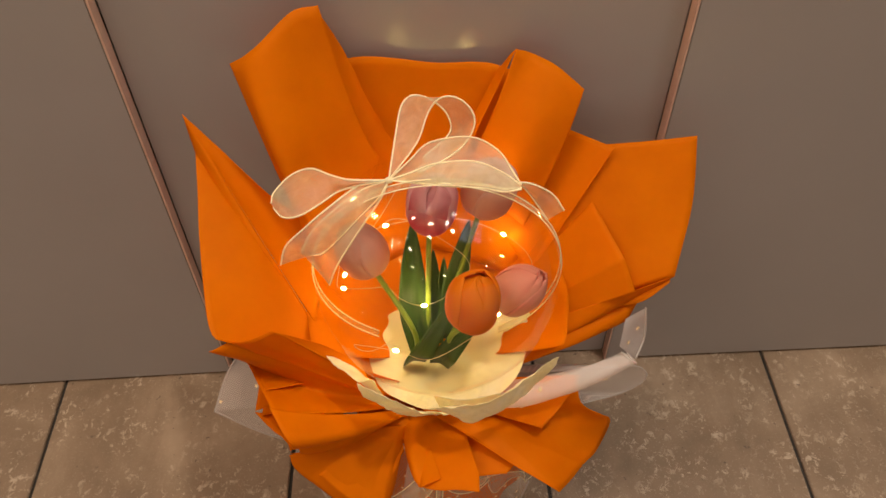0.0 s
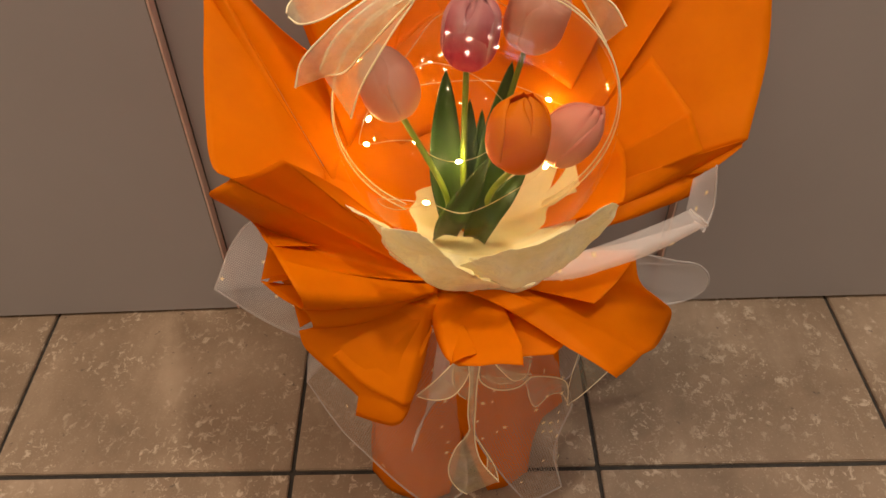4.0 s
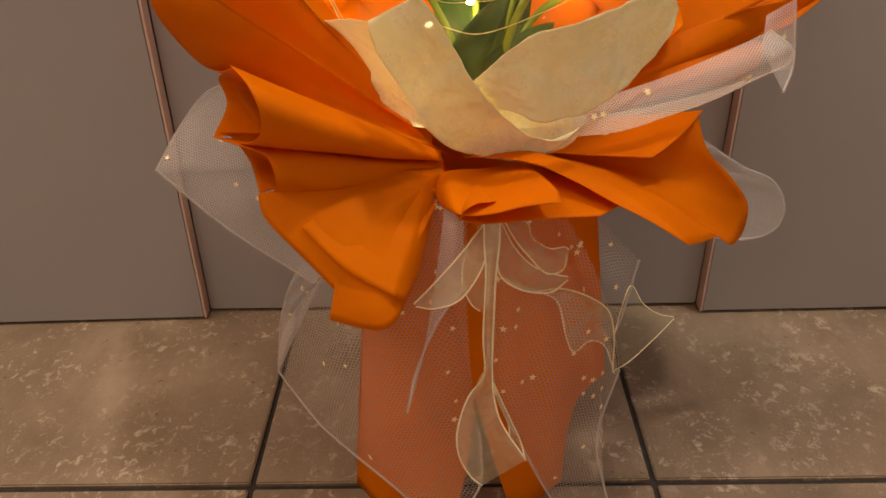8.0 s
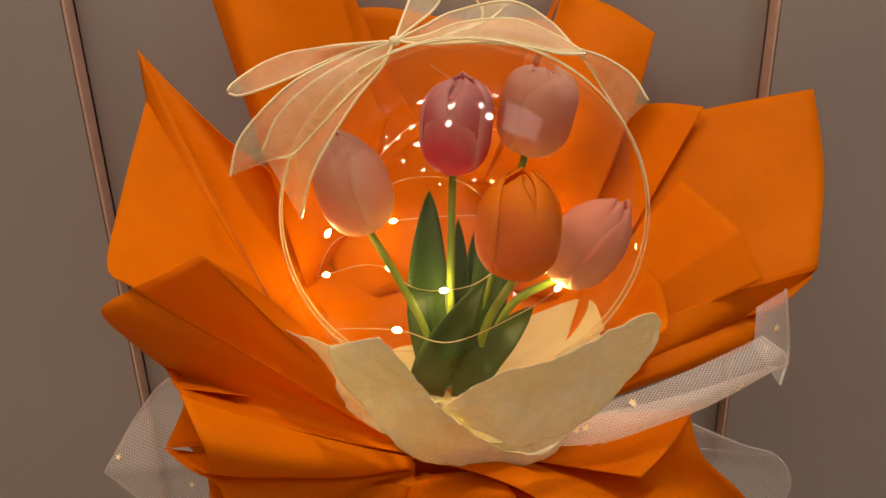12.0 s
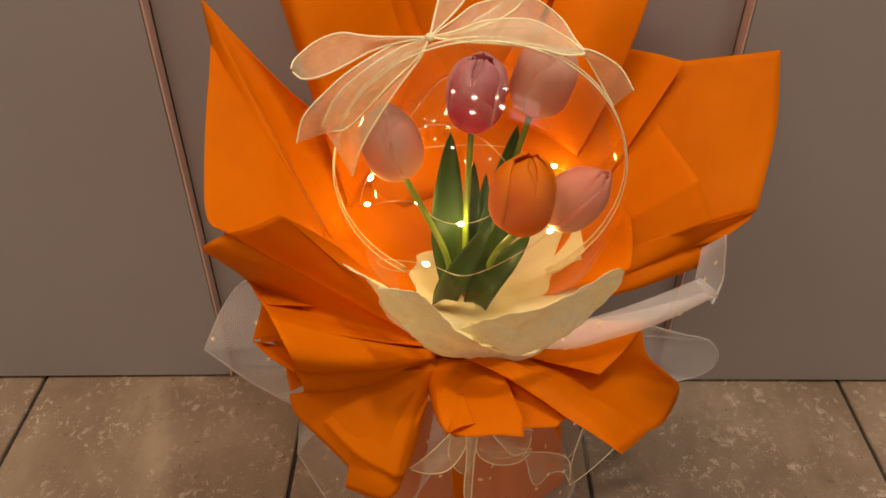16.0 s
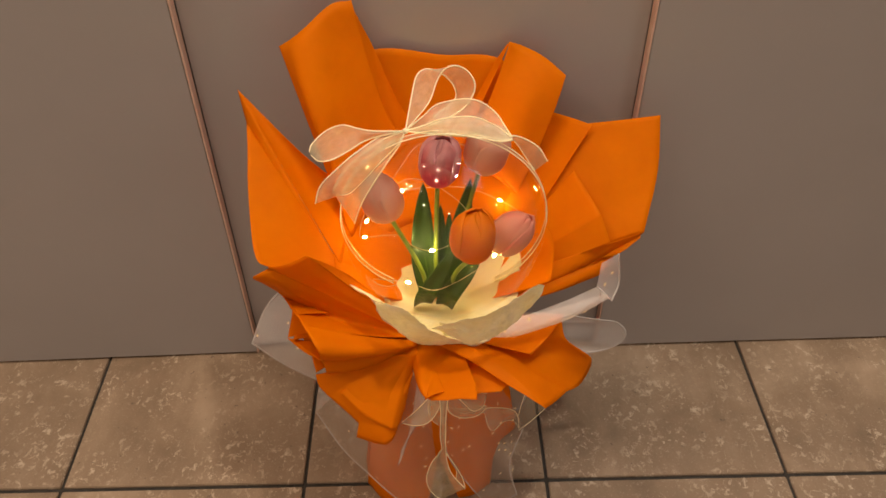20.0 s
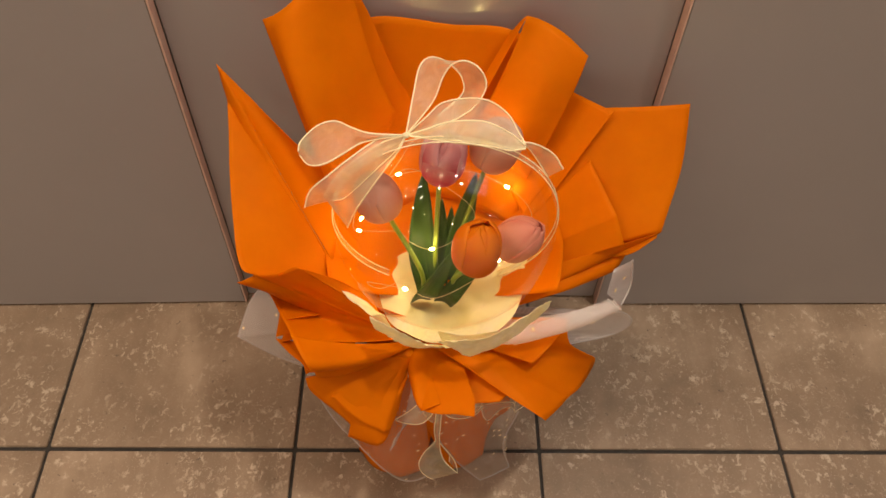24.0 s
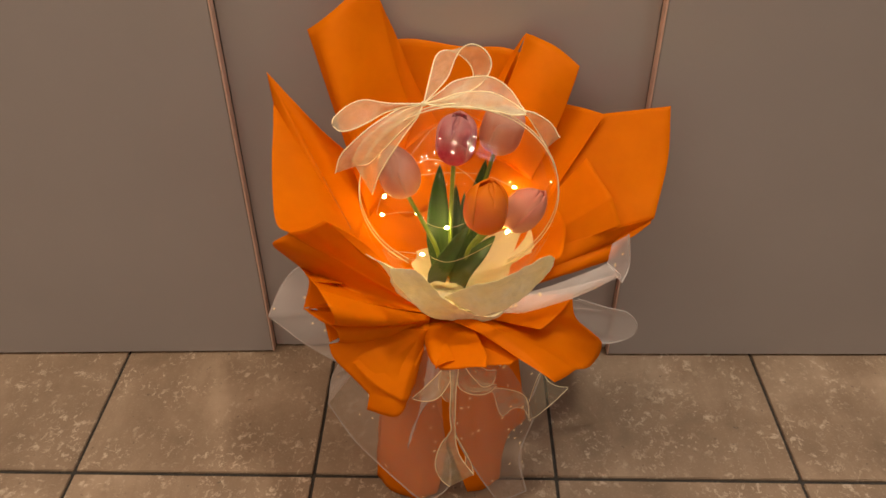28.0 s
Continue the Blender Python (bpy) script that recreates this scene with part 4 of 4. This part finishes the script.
ribbon("left_loop", bow, [K, (-0.039, 0.456, 0.519), (-0.055, 0.465, 0.516), (-0.073, 0.478, 0.512), (-0.090, 0.477, 0.506), (-0.104, 0.466, 0.498), (-0.106, 0.456, 0.495)],
       [K, (-0.032, 0.452, 0.516), (-0.049, 0.452, 0.510), (-0.065, 0.444, 0.504), (-0.081, 0.437, 0.499), (-0.095, 0.440, 0.495), (-0.104, 0.452, 0.494)], bulge=0.004)
ribbon("left_tail", bow, [K, (-0.032, 0.453, 0.515), (-0.059, 0.437, 0.505), (-0.077, 0.430, 0.492), (-0.095, 0.428, 0.473), (-0.102, 0.425, 0.453)],
       [K, (-0.016, 0.446, 0.509), (-0.034, 0.437, 0.494), (-0.053, 0.430, 0.476), (-0.066, 0.427, 0.464), (-0.076, 0.427, 0.462)], bulge=0.003)
ribbon("left_tail", bow, [K, (-0.030, 0.450, 0.513), (-0.054, 0.439, 0.501), (-0.072, 0.431, 0.486), (-0.083, 0.427, 0.466)],
       [K, (-0.015, 0.445, 0.508), (-0.029, 0.433, 0.493), (-0.045, 0.424, 0.471), (-0.056, 0.420, 0.452), (-0.064, 0.422, 0.428)], bulge=-0.004)
ribbon("upper_loop", bow, [K, (-0.002, 0.488, 0.536), (0.003, 0.512, 0.546), (0.011, 0.522, 0.549), (0.022, 0.522, 0.548), (0.034, 0.518, 0.542), (0.042, 0.512, 0.534), (0.042, 0.500, 0.526), (0.020, 0.478, 0.520)],
       [K, (0.015, 0.478, 0.536), (0.024, 0.493, 0.552), (0.032, 0.497, 0.563), (0.043, 0.497, 0.567), (0.055, 0.494, 0.562), (0.062, 0.488, 0.551), (0.058, 0.482, 0.538), (0.044, 0.472, 0.528), (0.015, 0.460, 0.520)], bulge=0.001)
ribbon("right_loop", bow, [K, (0.009, 0.468, 0.527), (0.026, 0.482, 0.533), (0.059, 0.481, 0.538), (0.081, 0.476, 0.527), (0.093, 0.462, 0.515), (0.098, 0.450, 0.513)],
       [K, (0.012, 0.452, 0.519), (0.040, 0.446, 0.521), (0.066, 0.446, 0.518), (0.083, 0.445, 0.514), (0.098, 0.448, 0.512)], bulge=0.004)
ribbon("right_loop", bow, [K, (0.010, 0.458, 0.523), (0.030, 0.461, 0.529), (0.060, 0.461, 0.530), (0.083, 0.457, 0.521), (0.097, 0.450, 0.513)],
       [K, (0.012, 0.450, 0.519), (0.040, 0.444, 0.520), (0.066, 0.444, 0.517), (0.083, 0.443, 0.513), (0.098, 0.446, 0.512)], bulge=-0.003)
ribbon("right_tail", bow, [(0.094, 0.455, 0.513), (0.101, 0.455, 0.505), (0.110, 0.455, 0.491), (0.123, 0.450, 0.471)],
       [(0.086, 0.450, 0.514), (0.104, 0.454, 0.511), (0.124, 0.452, 0.500), (0.135, 0.447, 0.485)])

# ---- tulips ----
def petal(parent, mat, base_at, axis, turn, length, radius, spread, closing, high=0.40, power=2.4, label=""):
    """One cupped petal of a tulip head."""
    axis = Vector(axis).normalized()
    x = axis.cross(Vector((0.1, 1, 0.05))).normalized()
    y = axis.cross(x)
    nu, nv, verts, uv = 17, 22, [], []
    for i in range(nu):
        s = -1 + 2 * i / (nu - 1)
        for j in range(nv):
            h = j / (nv - 1)
            wide = 1.0 if h < 0.55 else math.sqrt(max(0.0, 1 - ((h - 0.55) / 0.452) ** 3.2))
            wide = max(0.05, wide * min(1.0, 0.5 + 2.0 * h))
            if h < high:
                r = radius * (0.15 + 0.85 * (1 - (1 - h / high) ** 2.2) ** 0.55)
            else:
                r = radius * (1 - closing * ((h - high) / (1 - high)) ** power)
            a = turn + s * spread * wide
            rr = r * (1 + 0.05 * (1 - s * s))
            z = length * (h - 0.03 * s * s * h) + 0.0006 * noise.noise(Vector((s * 2 + turn * 5, h * 3, 0)))
            verts.append(Vector(base_at) + x * (rr * math.cos(a)) + y * (rr * math.sin(a)) + axis * z)
            uv.append((i / (nu - 1), h))
    ob = mesh("petal", verts, grid_faces(nu, nv), mat, parent, label, uv)
    so = ob.modifiers.new("thickness", "SOLIDIFY")
    so.thickness, so.offset = 0.0008, -1
    return ob


def leaf(parent, points, width, mat, fold=0.35, twist=0.0):
    """A long blade folded along its midrib."""
    n, m = 22, 7
    c = curve(points, n)
    d = np.gradient(c, axis=0)
    d /= np.linalg.norm(d, axis=1, keepdims=True)
    face = np.array((math.sin(twist), -math.cos(twist), 0.25))
    verts, uv = [], []
    for k in range(n):
        h = k / (n - 1)
        side = np.cross(d[k], face)
        side /= np.linalg.norm(side)
        up = np.cross(side, d[k])
        w = width * min(1.0, 0.80 + 0.6 * h) * (1 - h**2.6) ** 0.8
        for i in range(m):
            s = -1 + 2 * i / (m - 1)
            verts.append(c[k] + side * (s * w / 2) - up * (fold * w * 0.5 * (1 - abs(s) ** 1.4)))
            uv.append((i / (m - 1), h))
    ob = mesh("leaf", verts, grid_faces(n, m), mat, parent, "", uv)
    so = ob.modifiers.new("thickness", "SOLIDIFY")
    so.thickness, so.offset = 0.0009, 0
    return ob


def tulip(mat, foot, bend, neck, tip, radius, label, shape, turn=0.0, leaves=(), front=0.96):
    ob = base("tulip", foot, label, "tulip", "tulips in the balloon")
    tube("stem", ob, STEM, [foot, bend, neck], 0.0025, 8, 24)
    axis = Vector(tip) - Vector(neck)
    length = axis.length
    inner, middle, outer, power = shape
    for k in range(3):
        petal(ob, mat, neck, axis, turn + k * 2.094 + 0.5, length * 0.94, radius * 0.84, 1.6, inner, 0.40, min(power, 3.0))
    for k in range(3):
        petal(ob, mat, neck, axis, turn + k * 2.094 + 1.047, length * (0.97, 1.0, 0.94)[k], radius * 0.93, 1.10, middle, 0.40, power)
    for k in range(3):
        petal(ob, mat, neck, axis, turn + k * 2.094, length * (front, 0.95, 0.90)[k], radius * (1.0 + 0.035 * (k - 1)), 1.12, outer, 0.38 + 0.03 * k, power)
    for pts, w, tw in leaves:
        leaf(ob, pts, w, LEAF, 0.35, tw)
    return ob


tulip(PINK, (0.020, 0.432, 0.306), (0.020, 0.450, 0.37), (0.023, 0.480, 0.436), (0.029, 0.474, 0.498), 0.0205, "deep pink artificial tulip with white-tinged rim", (1.0, 0.80, 0.60, 5.0), 1.35,
      [([(0.014, 0.425, 0.312), (0.006, 0.450, 0.36), (0.007, 0.505, 0.416)], 0.030, 0.0), ([(0.026, 0.436, 0.312), (0.026, 0.458, 0.36), (0.026, 0.480, 0.404)], 0.018, 0.2)], front=0.80)
tulip(PALE, (0.008, 0.428, 0.306), (0.004, 0.430, 0.35), (-0.030, 0.458, 0.407), (-0.047, 0.447, 0.472), 0.0215, "pale pink artificial tulip leaning outward", (0.97, 0.90, 0.82, 2.8), 0.9,
      [([(0.004, 0.415, 0.310), (0.010, 0.398, 0.345), (0.026, 0.412, 0.366), (0.040, 0.436, 0.377)], 0.026, 0.25)])
tulip(TANGERINE, (0.030, 0.420, 0.306), (0.040, 0.412, 0.36), (0.056, 0.396, 0.400), (0.061, 0.402, 0.460), 0.0215, "orange artificial tulip with slightly open petals", (1.0, 0.86, 0.56, 3.2), 2.0,
      [([(0.028, 0.412, 0.310), (0.034, 0.404, 0.338), (0.052, 0.420, 0.350), (0.072, 0.446, 0.357)], 0.024, -0.2)], front=0.80)
tulip(BLUSH, (0.034, 0.436, 0.306), (0.055, 0.436, 0.36), (0.084, 0.431, 0.383), (0.119, 0.420, 0.436), 0.0200, "pink artificial tulip bud leaning outward", (0.95, 0.86, 0.76, 2.7), 0.5,
      [([(0.036, 0.440, 0.312), (0.046, 0.462, 0.37), (0.060, 0.490, 0.432)], 0.027, 0.1)])
tulip(PALE, (0.026, 0.446, 0.306), (0.050, 0.470, 0.38), (0.070, 0.492, 0.444), (0.083, 0.486, 0.500), 0.0225, "pale artificial tulip at the back of the balloon", (0.98, 0.82, 0.60, 6.5), 0.1,
      [([(0.030, 0.450, 0.312), (0.034, 0.462, 0.36), (0.036, 0.476, 0.396)], 0.016, 0.2)])

# ---- string of lights ----
lights = base("fairy_lights", (0.02, 0.44, 0.302), "copper-wire fairy lights glowing warm inside the balloon", "string lights")
chain = [(0.018, 0.470, 0.312), (-0.030, 0.405, 0.352), (-0.048, 0.402, 0.366), (-0.010, 0.390, 0.372), (0.020, 0.382, 0.368), (0.060, 0.400, 0.376), (0.083, 0.419, 0.382), (0.110, 0.450, 0.392),
         (0.118, 0.480, 0.386), (0.097, 0.523, 0.373), (0.050, 0.535, 0.385), (-0.020, 0.528, 0.386), (-0.056, 0.500, 0.384), (-0.066, 0.470, 0.372), (-0.059, 0.459, 0.376), (-0.035, 0.450, 0.386),
         (-0.018, 0.454, 0.381), (-0.004, 0.446, 0.372), (0.016, 0.438, 0.373), (0.040, 0.450, 0.374), (0.060, 0.470, 0.390), (0.032, 0.470, 0.430), (-0.010, 0.500, 0.425), (-0.045, 0.470, 0.412), (-0.054, 0.449, 0.408),
         (-0.020, 0.480, 0.450), (0.010, 0.520, 0.460), (0.070, 0.525, 0.450), (0.010, 0.500, 0.500)]
tube("wire", lights, WIRE, chain, 0.00028, 5, 320, label="thin copper wire")
for k in (3, 6, 9, 11, 14, 16, 18, 24, 27):
    c, a = Vector(chain[k]), (Vector(chain[k + 1]) - Vector(chain[k - 1])).normalized()
    bm = bmesh.new()
    bmesh.ops.create_icosphere(bm, subdivisions=2, radius=0.0016)
    q = a.to_track_quat("Z", "Y").to_matrix()
    for v in bm.verts:
        v.co = q @ Vector((v.co.x, v.co.y, v.co.z * 1.7)) + c
    part("bulb", bm, BULB, lights, "", True)

# ---- floor tiles ----
PITCH, JOINT = 0.330, 0.0048
rows = [(0.380, 0.632)] + [(0.374 - (k + 1) * PITCH + JOINT, 0.374 - k * PITCH) for k in range(6)]
meshes = {}
for k, (y0, y1) in enumerate(rows):
    size = round(y1 - y0, 4)
    if size not in meshes:
        bm = bmesh.new()
        block(bm, -PITCH / 2 + JOINT / 2, PITCH / 2 - JOINT / 2, -size / 2, size / 2, -0.010, 0.0, 0.0012)
        me = bpy.data.meshes.new("tile")
        bm.to_mesh(me)
        bm.free()
        me.materials.append(TILE)
        meshes[size] = me
    for c in range(-7, 9):
        ob = new("tile", meshes[size])
        ob.location = ((c - 0.0) * PITCH, (y0 + y1) / 2, 0.0)
        ob.parent = floor_base

# the rest of the floor, farther from the bouquet, as one field of tiles
verts, faces = [], []
spans = [(y0, y1) for y0, y1 in rows] + [(0.374 - (k + 1) * PITCH + JOINT, 0.374 - k * PITCH) for k in range(6, 12)] + [(0.745 + k * PITCH, 0.745 + (k + 1) * PITCH - JOINT) for k in range(4)]
for k, (y0, y1) in enumerate(spans):
    for c in range(-10, 19):
        if k < len(rows) and -7 <= c < 9:
            continue
        x0, x1, n = c * PITCH - PITCH / 2 + JOINT / 2, c * PITCH + PITCH / 2 - JOINT / 2, len(verts)
        if x0 < X0 or x1 > X1 or y0 < Y0:
            continue
        e = 0.0012
        verts += [(x0, y0, -0.004), (x1, y0, -0.004), (x1, y1, -0.004), (x0, y1, -0.004), (x0, y0, -e), (x1, y0, -e), (x1, y1, -e), (x0, y1, -e), (x0 + e, y0 + e, 0), (x1 - e, y0 + e, 0), (x1 - e, y1 - e, 0), (x0 + e, y1 - e, 0)]
        faces += [(n + 8, n + 9, n + 10, n + 11)] + [(n + r + q, n + r + (q + 1) % 4, n + r + 4 + (q + 1) % 4, n + r + 4 + q) for r in (0, 4) for q in range(4)]
tagged(mesh("tile_field", verts, faces, TILE, floor_base, "", None, False), "brown-grey stoneware tiles of the outer floor", "", "", "stuff")
